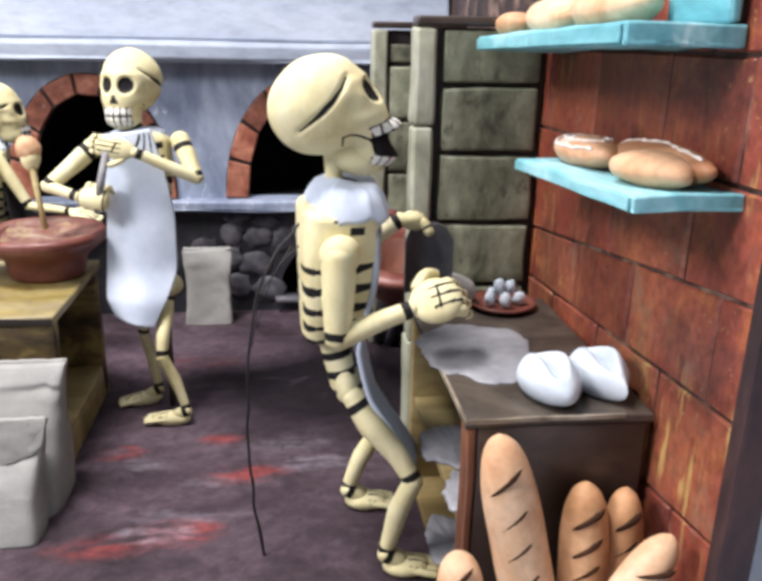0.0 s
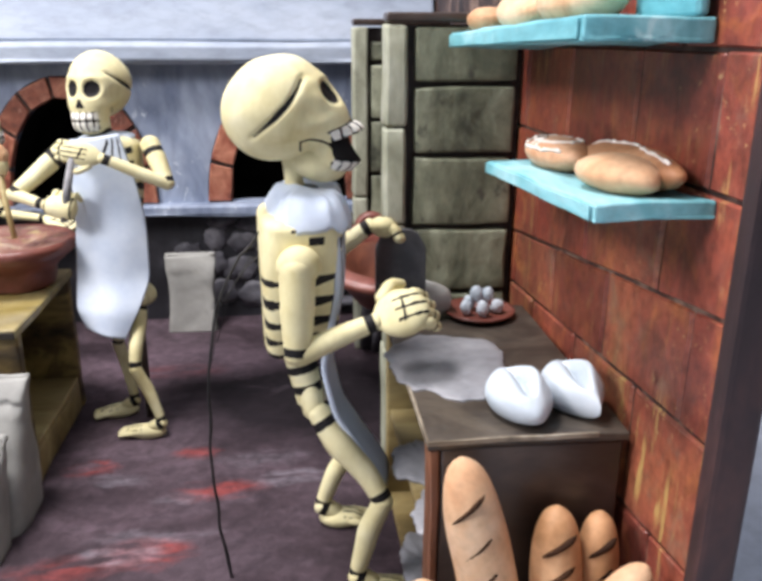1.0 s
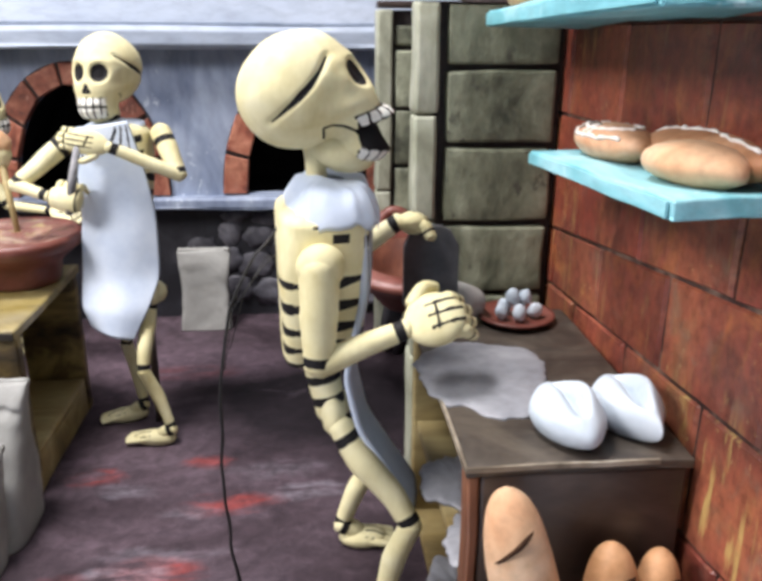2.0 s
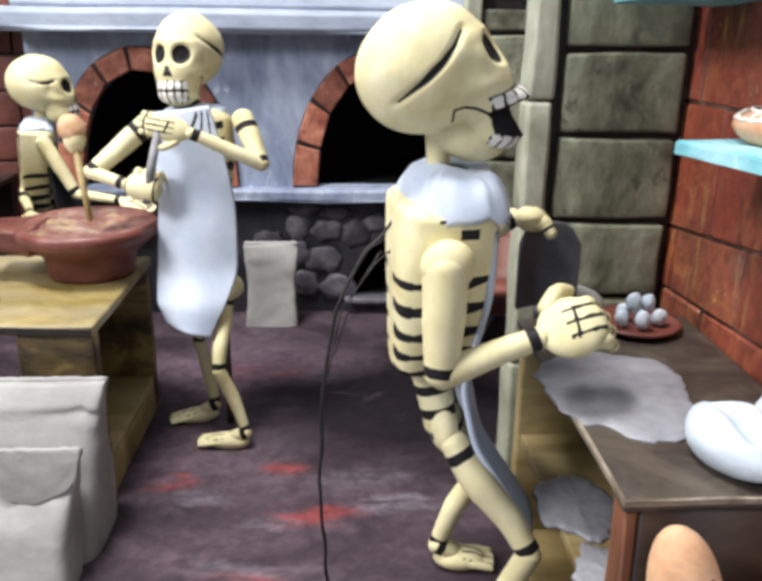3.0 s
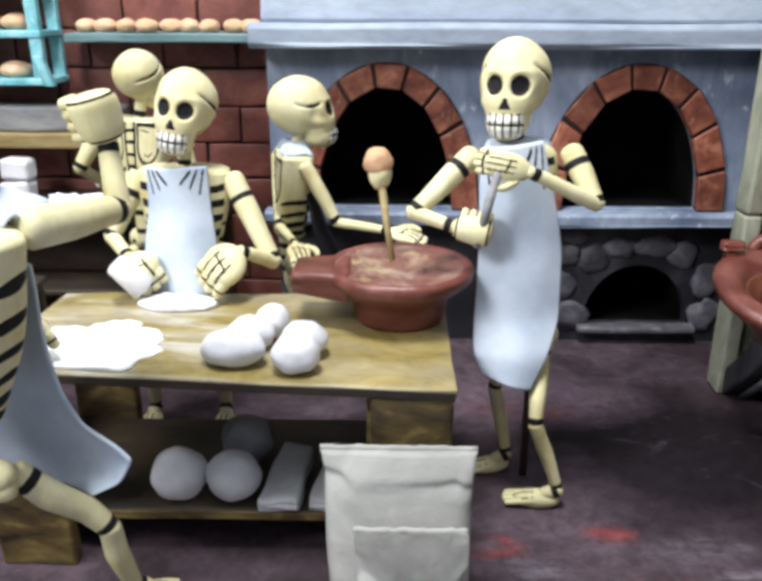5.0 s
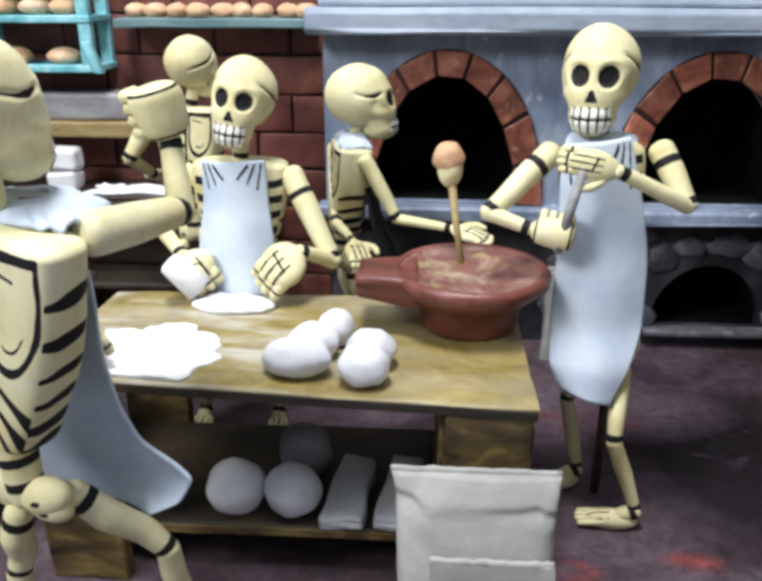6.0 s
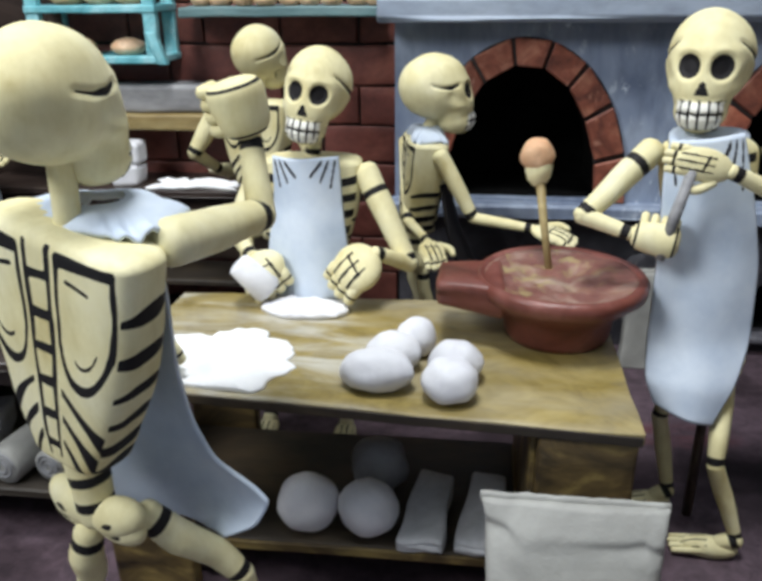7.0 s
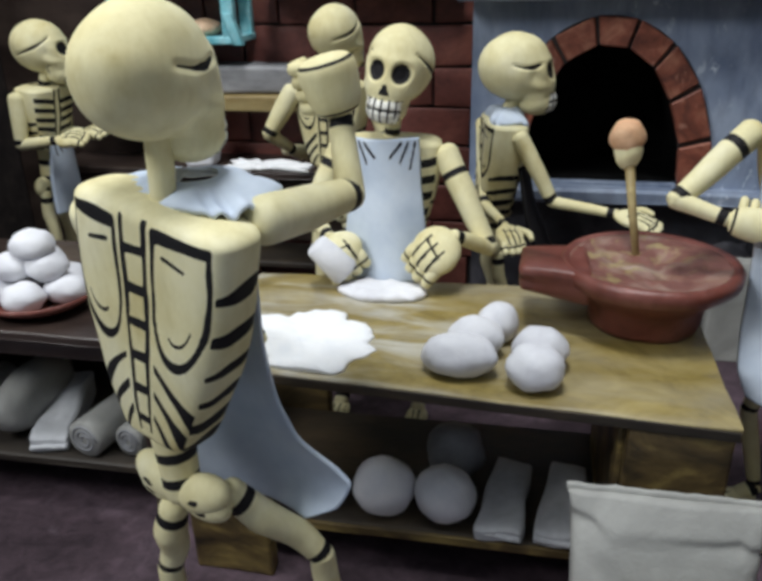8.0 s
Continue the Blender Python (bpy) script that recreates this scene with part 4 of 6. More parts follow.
def hand(clay, wrist, tip, flat, size=1.0, curl=0.0, thumbs=True):
    """Palm and four fingers from wrist to tip; flat: the back of the hand's normal."""
    wrist, tip = np.array(wrist, float), np.array(tip, float)
    f, s, u = frame_of(tip - wrist, flat)
    f = unit(tip - wrist)
    s = unit(np.cross(flat, f))
    u = np.cross(f, s)
    length = np.linalg.norm(tip - wrist)
    palm = wrist + 0.44 * (tip - wrist)
    rays = lambda d: np.abs(((d[..., 1] - 0.06 * d[..., 0]) * 2.35 + 8.0) % 1 - 0.5)  # noqa: E731
    lines = lambda d: soft(np.where((d[..., 0] > -0.25) & (np.abs(d[..., 1]) < 0.6), 0.5 - rays(d), 9), 0.135, 0.07) * (d[..., 2] > 0.2)  # noqa: E731
    cross = lambda d: np.maximum(lines(d), soft(np.abs(d[..., 0] - 0.05 - 0.15 * d[..., 1]), 0.045, 0.05) * (np.abs(d[..., 1]) < 0.55) * (d[..., 2] > 0))  # noqa: E731
    egg(clay, palm, (f, s, u), (0.47 * length, 0.118 * size, 0.058 * size), cross, 48, 72)
    for k in (-1.5, -0.5, 0.5, 1.5):
        root = palm + s * k * 0.046 * size + f * 0.16 * length - u * 0.012 * size
        end = wrist + (tip - wrist) * (1.06 - 0.06 * abs(k)) + s * k * 0.054 * size - u * curl
        limb(clay, (root, (root + end) / 2 + u * 0.35 * curl, end), (0.034 * size, 0.033 * size, 0.026 * size), (0.72,), 10, 22, 0.16)
    if not thumbs:
        return
    thumb = palm + s * 0.10 * size
    limb(clay, (thumb - f * 0.22 * length, thumb + f * 0.02 * length + s * 0.06, thumb + f * 0.22 * length + s * 0.055 - u * 0.4 * curl), (0.034 * size, 0.034 * size, 0.024 * size), (), 10, 9)


def fist(clay, wrist, tip, flat, size=1.0):
    """A closed hand: a blunt block with a dark edge line and curled fingers at one side."""
    wrist, tip = np.array(wrist, float), np.array(tip, float)
    f = unit(tip - wrist)
    s = unit(np.cross(flat, f))
    u = np.cross(f, s)
    long = np.linalg.norm(tip - wrist)
    n, m = 40, 48
    th = np.linspace(0.0, math.pi, n)[:, None]
    ph = np.linspace(0, 2 * math.pi, m, endpoint=False)[None, :]
    box = lambda v: np.sign(v) * np.abs(v) ** 0.55  # noqa: E731
    d = np.stack([box(np.cos(th)) + 0 * ph, box(np.sin(th)) * np.cos(ph), box(np.sin(th)) * np.sin(ph)], -1)
    ink = np.maximum(soft(np.abs(d[..., 0] - 0.80), 0.05, 0.05), soft(np.abs(d[..., 0] + 0.82), 0.05, 0.05)) * (d[..., 2] > -0.3)
    wide = 0.13 * (1 + 0.12 * d[..., 0:1])
    p = wrist + 0.55 * (tip - wrist) + d[..., 0:1] * 0.5 * long * f + d[..., 1:2] * wide * size * s + d[..., 2:3] * 0.10 * size * u
    clay.grid(p, ink)
    for k in (-1.5, -0.5, 0.5, 1.5):
        root = wrist + (tip - wrist) * (0.58 + 0.22 * k) + s * 0.10 * size
        limb(clay, (root - u * 0.02, root + s * 0.05 - u * 0.05, root + s * 0.0 - u * 0.12), (0.034 * size, 0.034 * size, 0.026 * size), (), 10, 9)


def foot(clay, ankle, toe, size=1.0):
    ankle, toe = np.array(ankle, float), np.array(toe, float)
    f = unit((toe[0] - ankle[0], toe[1] - ankle[1], 0))
    s, u = np.cross((0, 0, 1), f), np.array((0, 0, 1.0))
    length = np.linalg.norm((toe - ankle)[:2])
    centre = np.array((*((ankle[:2] + toe[:2]) / 2), 0.045))
    toes = lambda d: soft(np.where((d[..., 0] > 0.05) & (np.abs(d[..., 1]) < 0.8), 0.5 - np.abs((d[..., 1] * 1.9 + 8.5) % 1 - 0.5), 9), 0.10, 0.08) * (d[..., 2] > 0.1)  # noqa: E731
    egg(clay, centre - f * 0.10 * length, (f, s, u), (0.46 * length, 0.084 * size, 0.058), toes, 36, 44)
    for j in (-1.5, -0.5, 0.5, 1.5):
        side = s * j * 0.046 * size
        limb(clay, (centre - f * 0.2 * length + 0.7 * side + u * 0.012, centre + f * 0.15 * length + side + u * 0.004, centre + f * (0.5 - 0.03 * abs(j)) * length + 1.05 * side - u * 0.014), (0.020 * size, 0.0225 * size, 0.019 * size), (), 10, 12)
    limb(clay, (ankle, (ankle + centre) / 2 - np.array((0, 0, 0.0)), centre - f * length * 0.15), (0.055 * size, 0.055 * size, 0.05 * size), (0.1,), 14, 12)


def sheet(clay, left, right, bulge, n=60, m=44, strokes=True):
    """An apron between two edges, each a list of points from top to bottom; bulge: its outward vector."""
    left, right, bulge = np.array(left, float), np.array(right, float), np.array(bulge, float)
    t = np.linspace(0, 1, n)
    rows = []
    at = np.linspace(0, 1, len(left))
    L = np.stack([np.interp(t, at, left[:, k]) for k in range(3)], -1)
    R = np.stack([np.interp(t, at, right[:, k]) for k in range(3)], -1)
    for _ in range(4):
        L[1:-1] = 0.25 * L[:-2] + 0.5 * L[1:-1] + 0.25 * L[2:]
        R[1:-1] = 0.25 * R[:-2] + 0.5 * R[1:-1] + 0.25 * R[2:]
    v = np.linspace(0, 1, m)
    for k in range(n):
        rows.append(L[k] + v[:, None] * (R[k] - L[k]) + (np.sin(np.pi * v))[:, None] * bulge)
    outer = np.array(rows)
    outer += 0.012 * np.array([noise.noise_vector(Vector(q) * 2.5) for q in outer.reshape(-1, 3)]).reshape(outer.shape)
    back = outer - 0.028 * unit(bulge)
    loop = np.concatenate([outer, back[:, ::-1]], 1)
    tt, vv = np.meshgrid(t, v, indexing="ij")
    ink = np.zeros(loop.shape[:2])
    if strokes:
        d = np.full(tt.shape, 9.0)
        for k in range(3):
            for e in (0, 1):
                w = vv if e == 0 else 1 - vv
                d = np.minimum(d, near_line(w, tt, ((0.05 + 0.09 * k, 0.03), (0.13 + 0.13 * k, 0.20 - 0.04 * k))))
        ink[:, :m] = 0.70 * soft(d, 0.020, 0.022)
    clay.grid(loop, ink, np.ones(loop.shape[:2]), True, (True, True))


def collar(clay, centre, fwd, inner, outer, drop, sharp=2.6, n=11, m=96):
    """White cloth that lies round the neck and over the shoulders."""
    f, s, u = frame_of(fwd, (0, 0, 1))
    a = np.linspace(0, 2 * math.pi, m, endpoint=False)
    rows = []
    for k in list(range(n)) + list(range(n - 1, -1, -1)):
        t = k / (n - 1)
        under = len(rows) >= n
        ex = lambda v: np.sign(v) * np.abs(v) ** (0.9 - 0.4 * t)  # noqa: E731
        rf, rs = inner + t * (outer[0] - inner), inner + t * (outer[1] - inner)
        z = 0.012 * (1 - t) ** 2 - drop * t**sharp - (0.020 if under else 0)
        fray = np.array([noise.noise(Vector((math.cos(q) * 5, math.sin(q) * 5, 3.0 + centre[0]))) for q in a])
        z = z + (0.012 * np.sin(a * 4 + 1.3) + 0.035 * fray) * t**2
        rows.append(np.array(centre) + (ex(np.cos(a)) * rf)[:, None] * f + (ex(np.sin(a)) * rs)[:, None] * s + (z if isinstance(z, np.ndarray) else np.full(m, z))[:, None] * u)
    rows = np.array(rows)
    rows += 0.022 * np.array([noise.noise_vector(Vector(q) * 7) for q in rows.reshape(-1, 3)]).reshape(rows.shape)
    clay.grid(np.concatenate([rows, rows[:1]], 0), None, np.ones((len(rows) + 1, m)))


def skeleton(name, label, spec):
    """One clay baker. spec: places of its joints, in decimetres."""
    c = Clay()
    g = spec.get
    skull(c, spec["skull"], spec["face"], g("crown", (0, 0, 1)), g("head", 1.0), g("gape", 0.0), g("level", False))
    limb(c, (spec["neck"], np.array(spec["skull"]) + np.array((0, 0, -0.12))), (0.046, 0.048), (0.12,) if g("banded", True) else (), 14, 10)
    torso(c, spec["waist"], spec["neck"], spec["chest"], g("width", 0.33), g("depth", 0.16), g("taper", 0.46), g("bands", 4), g("spots", ()), g("crest", 0.06), g("bare", False))
    limb(c, (spec["pelvis"], spec["waist"]), (0.075, 0.085), (0.25, 0.7), 16, 16)
    f, s, u = frame_of(spec["chest"], (0, 0, 1))
    p = np.array(spec["pelvis"], float)
    k0 = g("hips", 1.0)
    egg(c, p + s * 0.075 * k0, (s, f, u), (0.095 * k0, 0.06, 0.09), lambda d: soft(np.hypot(d[..., 0] - 0.2, d[..., 2] + 0.2), 0.22, 0.2) * (np.abs(d[..., 1]) > 0.4))
    egg(c, p - s * 0.075 * k0, (s, f, u), (0.095 * k0, 0.06, 0.09), lambda d: soft(np.hypot(d[..., 0] + 0.2, d[..., 2] + 0.2), 0.22, 0.2) * (np.abs(d[..., 1]) > 0.4))
    k = g("bulk", 1.0)
    if g("crested"):
        for e in (-1, 1):
            wing = unit(s * e + u * 0.35)
            egg(c, p + s * e * 0.115 + u * 0.03, (wing, f, np.cross(wing, f)), (0.15, 0.075, 0.085), lambda d: soft(np.hypot(d[..., 0] - 0.1, d[..., 2]), 0.20, 0.15) * (np.abs(d[..., 1]) > 0.5))
    if g("hip_bones"):
        for hip, *_ in spec["legs"]:
            d = np.array(hip, float) - p
            along = unit((d[0], d[1], 0))
            egg(c, p + 0.55 * d, (along, np.cross((0, 0, 1), along), u), (0.6 * np.linalg.norm(d) + 0.06, 0.07, 0.09))
    for leg in spec["legs"]:
        hip, knee, ankle, toe = leg
        hip, knee, ankle = (np.array(q, float) for q in (hip, knee, ankle))
        limb(c, (hip, 0.65 * hip + 0.35 * knee - f * 0.012, 0.3 * hip + 0.7 * knee + f * 0.02, knee), (0.062 * k, 0.072 * k, 0.062 * k, 0.052 * k), (0.10, 0.95), 20, 30)
        limb(c, (knee, 0.6 * knee + 0.4 * ankle - f * 0.025, ankle), (0.055 * k, 0.058 * k, 0.042 * k), (0.94,), 20, 26)
        foot(c, ankle, toe, k)
    for arm in spec["arms"]:
        shoulder, elbow, wrist, tip, flat = arm[:5]
        if g("lumps"):
            at = np.array(shoulder, float)
            egg(c, at + f * 0.01 + u * 0.01, (f, s, u), (0.105, 0.075, 0.10))
            egg(c, 0.5 * at + 0.5 * np.array(elbow, float) - f * 0.006, (f, s, u), (0.076, 0.066, 0.12))
        limb(c, (shoulder, 0.55 * np.array(shoulder) + 0.45 * np.array(elbow), elbow), (0.088 * k, 0.084 * k, 0.064 * k), (0.22, 0.95) if g("cuffs") else (0.95,), 18, 24)
        limb(c, (elbow, wrist), (0.060 * k, 0.046 * k), (0.93,), 18, 20)
        if arm[5] == "fist":
            fist(c, wrist, tip, flat, g("knuckles", k))
        else:
            hand(c, wrist, tip, flat, k * g("grip", 1.1), arm[5], g("thumbs", True))
    if "apron" in spec:
        sheet(c, *spec["apron"], strokes=g("strokes", True))
    if "dark_apron" in spec:
        before = len(c.verts)
        sheet(c, *spec["dark_apron"], strokes=False)
        c.ink[before:] = [1.0] * (len(c.verts) - before)
    if "collar" in spec:
        collar(c, *spec["collar"])
    base = spec["base"]
    return c.done(name, base, label)


skeleton("skeleton_figure", "cream clay skeleton baker in a white apron, kneading at the counter", dict(
    base=(1.55, 4.35, 0), skull=(1.35, 4.4, 2.55), face=(1, 0.05, 0.46), crown=(-0.42, 0, 1), head=1.03, gape=0.56, lumps=True, grip=1.05, crest=0.08, bare=True, bands=5, spots=((-1, 0.05, 0.42, 0.85, 0.90), (-1, -0.35, 0.05, 0.925, 0.945)), neck=(1.39, 4.42, 2.09), waist=(1.37, 4.4, 1.30), pelvis=(1.42, 4.36, 1.06),
    chest=(1, 0.1, 0), width=0.32, depth=0.20,
    legs=[((1.46, 4.22, 1.03), (1.78, 4.03, 0.60), (1.64, 4.05, 0.13), (1.93, 4.03, 0.03)), ((1.47, 4.5, 1.03), (1.66, 4.75, 0.50), (1.48, 4.72, 0.13), (1.78, 4.7, 0.03))],
    arms=[((1.37, 4.04, 1.88), (1.36, 3.99, 1.47), (1.74, 4.0, 1.62), (2.02, 4.04, 1.69), (-0.25, -0.75, 0.7), 0.10), ((1.46, 4.74, 1.98), (1.56, 4.88, 1.70), (1.80, 4.84, 1.88), (1.97, 4.80, 1.87), (0, 0.3, 1), 0.06)],
    apron=([(1.575, 4.15, 2.09), (1.57, 4.15, 1.7), (1.50, 4.20, 1.3), (1.57, 4.16, 1.02), (1.81, 4.10, 0.66)], [(1.565, 4.62, 2.09), (1.56, 4.64, 1.7), (1.50, 4.64, 1.3), (1.57, 4.62, 1.02), (1.78, 4.60, 0.66)], (0.045, 0, 0)),
    collar=((1.43, 4.41, 2.19), (1, 0.1, 0), 0.07, (0.205, 0.31), 0.15, 5)))
skeleton("skeleton_figure", "cream clay skeleton baker in a white apron, hand at its chin", dict(
    base=(0.15, 6.2, 0), skull=(-0.01, 6.55, 2.525), face=(-0.34, -1, -0.04), head=0.98, hip_bones=True, knuckles=0.62, grip=0.85, cuffs=True, crest=0.12, neck=(0.02, 6.50, 2.20), waist=(0.08, 6.42, 1.48), pelvis=(0.15, 6.28, 1.05), chest=(-0.16, -1, 0), width=0.235, depth=0.135, bulk=0.80,
    legs=[((0.21, 6.19, 1.03), (0.16, 5.98, 0.56), (0.33, 5.95, 0.12), (0.0, 5.99, 0.03)), ((0.05, 6.38, 1.0), (-0.04, 6.4, 0.6), (0.06, 6.36, 0.12), (-0.26, 6.3, 0.03))],
    arms=[((-0.26, 6.44, 2.12), (-0.60, 6.23, 1.83), (-0.38, 6.15, 1.77), (-0.16, 6.10, 1.74), (0, -1, 0.2), "fist"), ((0.34, 6.42, 2.15), (0.47, 6.26, 1.88), (0.05, 6.14, 2.09), (-0.24, 6.12, 2.16), (0.05, -1, 0.25), 0.03)],
    apron=([(-0.20, 6.32, 2.19), (-0.21, 6.30, 2.0), (-0.20, 6.24, 1.6), (-0.22, 6.16, 1.2), (-0.22, 6.08, 1.0), (-0.17, 6.06, 0.87)], [(0.14, 6.32, 2.24), (0.21, 6.30, 1.98), (0.29, 6.25, 1.6), (0.29, 6.18, 1.2), (0.21, 6.06, 0.98), (0.12, 6.00, 0.79)], (0, -0.055, 0)),
    collar=((0.02, 6.49, 2.225), (-0.16, -1, 0), 0.05, (0.13, 0.19), 0.04)))
skeleton("skeleton_figure", "cream clay skeleton baker in a white apron behind the work table", dict(
    base=(-2.15, 6.95, 0), skull=(-2.085, 6.92, 2.335), face=(-0.10, -1, -0.05), crown=(0.17, 0, 1), head=0.92, grip=1.42, bulk=0.88, cuffs=True, thumbs=False, neck=(-2.13, 6.95, 1.96), waist=(-2.15, 6.95, 1.2), pelvis=(-2.15, 6.95, 1.0), chest=(0.1, -1, 0), width=0.30, depth=0.14,
    legs=[((-2.05, 6.95, 0.95), (-1.97, 6.92, 0.5), (-1.97, 6.97, 0.12), (-1.97, 6.76, 0.03)), ((-2.27, 6.95, 0.95), (-2.48, 6.92, 0.5), (-2.51, 6.97, 0.12), (-2.53, 6.76, 0.03))],
    arms=[((-1.80, 6.93, 1.86), (-1.52, 6.72, 1.36), (-1.70, 6.55, 1.48), (-1.93, 6.46, 1.30), (-0.4, -1, 0.5), 0.05), ((-2.45, 6.93, 1.86), (-2.62, 6.8, 1.50), (-2.45, 6.6, 1.42), (-2.30, 6.5, 1.25), (0.2, -1, 0.5), 0.05)],
    apron=([(-2.34, 6.80, 1.98), (-2.34, 6.77, 1.7), (-2.38, 6.72, 1.4), (-2.42, 6.68, 1.16)], [(-1.95, 6.80, 1.98), (-1.93, 6.77, 1.7), (-1.88, 6.72, 1.4), (-1.83, 6.68, 1.16)], (0, -0.10, 0))))
skeleton("skeleton_figure", "cream clay skeleton baker reaching toward the oven", dict(
    base=(-1.5, 7.8, 0), skull=(-1.42, 7.8, 2.22), face=(1, 0.15, -0.25), head=0.92, level=True, neck=(-1.50, 7.8, 1.92), waist=(-1.56, 7.8, 1.22), pelvis=(-1.56, 7.8, 1.0), chest=(0.95, 0.22, 0), width=0.27, depth=0.14, bulk=0.66,
    legs=[((-1.5, 7.7, 0.95), (-1.45, 7.7, 0.5), (-1.5, 7.7, 0.12), (-1.25, 7.65, 0.03)), ((-1.6, 7.95, 0.95), (-1.55, 7.95, 0.5), (-1.6, 7.95, 0.12), (-1.35, 7.9, 0.03))],
    arms=[((-1.38, 7.56, 1.82), (-1.15, 7.5, 1.42), (-0.75, 7.35, 1.40), (-0.50, 7.22, 1.36), (0, -0.3, 1), 0.02), ((-1.66, 8.04, 1.82), (-1.60, 7.6, 1.35), (-1.45, 7.3, 1.30), (-1.36, 7.05, 1.24), (0, -0.2, 1), 0.03)],
    dark_apron=([(-1.36, 7.58, 1.62), (-1.30, 7.5, 1.3), (-1.2, 7.42, 1.0)], [(-1.40, 7.95, 1.62), (-1.3, 8.0, 1.3), (-1.15, 8.0, 1.0)], (0.06, -0.02, 0)),
    collar=((-1.49, 7.79, 1.975), (0.95, 0.22, 0), 0.07, (0.125, 0.21), 0.06)))
skeleton("skeleton_figure", "cream clay skeleton baker turned toward the back table", dict(
    base=(-2.8, 8.15, 0), skull=(-2.75, 8.15, 2.42), face=(0.55, 0.8, -0.1), head=0.80, neck=(-2.79, 8.13, 2.12), waist=(-2.82, 8.1, 1.45), pelvis=(-2.82, 8.1, 1.1), chest=(0.3, 1, 0), width=0.29, depth=0.14, bulk=0.85,
    legs=[((-2.7, 8.1, 1.0), (-2.7, 8.08, 0.5), (-2.7, 8.1, 0.12), (-2.65, 8.35, 0.03)), ((-2.95, 8.1, 1.0), (-2.95, 8.08, 0.5), (-2.95, 8.1, 0.12), (-2.9, 8.35, 0.03))],
    arms=[((-3.1, 8.08, 2.02), (-3.28, 8.0, 1.72), (-3.18, 8.25, 1.55), (-3.12, 8.5, 1.45), (0, 0.2, 1), 0.03), ((-2.5, 8.15, 2.02), (-2.4, 8.1, 1.7), (-2.5, 8.3, 1.55), (-2.55, 8.52, 1.45), (0, 0.2, 1), 0.03)]))
skeleton("skeleton_figure", "cream clay skeleton baker in a white apron leaning over the table", dict(
    base=(-2.45, 4.9, 0), skull=(-2.49, 4.76, 2.585), face=(0.42, 1, -0.05), head=0.92, knuckles=0.86, level=True, banded=False, neck=(-2.50, 4.75, 2.20), waist=(-2.63, 4.80, 1.22), pelvis=(-2.60, 4.78, 0.96), hips=1.5, crested=True, bands=6, chest=(0.42, 1, 0.1), width=0.375, depth=0.14, taper=0.40,
    legs=[((-2.40, 4.78, 0.98), (-2.08, 4.92, 0.58), (-2.04, 5.05, 0.12), (-1.84, 5.12, 0.03)), ((-2.66, 4.78, 0.86), (-2.74, 4.82, 0.50), (-2.72, 4.88, 0.12), (-2.66, 5.1, 0.03))],
    arms=[((-2.17, 4.80, 2.12), (-1.99, 5.28, 2.08), (-2.04, 5.40, 2.36), (-2.09, 5.36, 2.585), (0.25, -1, 0), "fist"), ((-2.83, 4.85, 2.1), (-2.98, 5.15, 1.75), (-2.72, 5.45, 1.5), (-2.55, 5.62, 1.3), (0, 0, 1), 0.04)],
    apron=([(-2.3, 5.02, 1.9), (-2.29, 5.02, 1.55), (-2.25, 5.01, 1.28), (-2.16, 4.98, 1.12), (-2.00, 4.95, 1.02), (-1.93, 4.94, 0.95), (-1.99, 4.94, 0.84), (-2.14, 4.96, 0.76)], [(-2.75, 5.05, 1.9), (-2.75, 5.05, 1.55), (-2.75, 5.02, 1.28), (-2.75, 5.01, 1.12), (-2.75, 5.0, 1.0), (-2.75, 5.0, 0.9), (-2.73, 5.0, 0.82), (-2.7, 5.0, 0.76)], (0, 0.1, 0)),
    collar=((-2.46, 4.90, 2.235), (0.25, 1, 0), 0.09, (0.20, 0.31), 0.05)))
skeleton("skeleton_figure", "cream clay skeleton baker in an apron in the dark corner", dict(
    base=(-5.3, 8.2, 0), skull=(-5.2, 8.2, 2.31), face=(1, 0.2, -0.05), head=0.85, neck=(-5.25, 8.2, 2.04), waist=(-5.33, 8.2, 1.50), pelvis=(-5.36, 8.2, 1.2), chest=(1, -0.2, 0), width=0.24, depth=0.13, bulk=0.8,
    legs=[((-5.36, 8.1, 1.15), (-5.34, 8.1, 0.6), (-5.36, 8.1, 0.12), (-5.1, 8.08, 0.03)), ((-5.36, 8.3, 1.15), (-5.34, 8.3, 0.6), (-5.36, 8.3, 0.12), (-5.1, 8.28, 0.03))],
    arms=[((-5.36, 7.98, 1.96), (-5.38, 7.95, 1.60), (-5.05, 7.95, 1.64), (-4.82, 7.98, 1.66), (0, -0.3, 1), 0.02), ((-5.25, 8.42, 1.96), (-5.25, 8.4, 1.62), (-5.0, 8.3, 1.64), (-4.8, 8.25, 1.66), (0, -0.3, 1), 0.02)],
    apron=([(-5.18, 8.05, 1.6), (-5.2, 8.02, 1.3), (-5.2, 8.0, 1.0)], [(-5.18, 8.35, 1.6), (-5.2, 8.38, 1.3), (-5.2, 8.4, 1.0)], (0.06, 0, 0))))

# ---------------------------------------------------------------- bread, dough and vessels
def dough_ball(at, radii, seed, label="round white ball of dough", group="dough balls", made_of=None):
    bm = blob(bmesh.new(), (0, 0, radii[2] * 0.86), radii, 0.11, seed, 0.86)
    return tagged(link("dough_ball", bm, made_of or DOUGH, at=at), label, "dough", group)


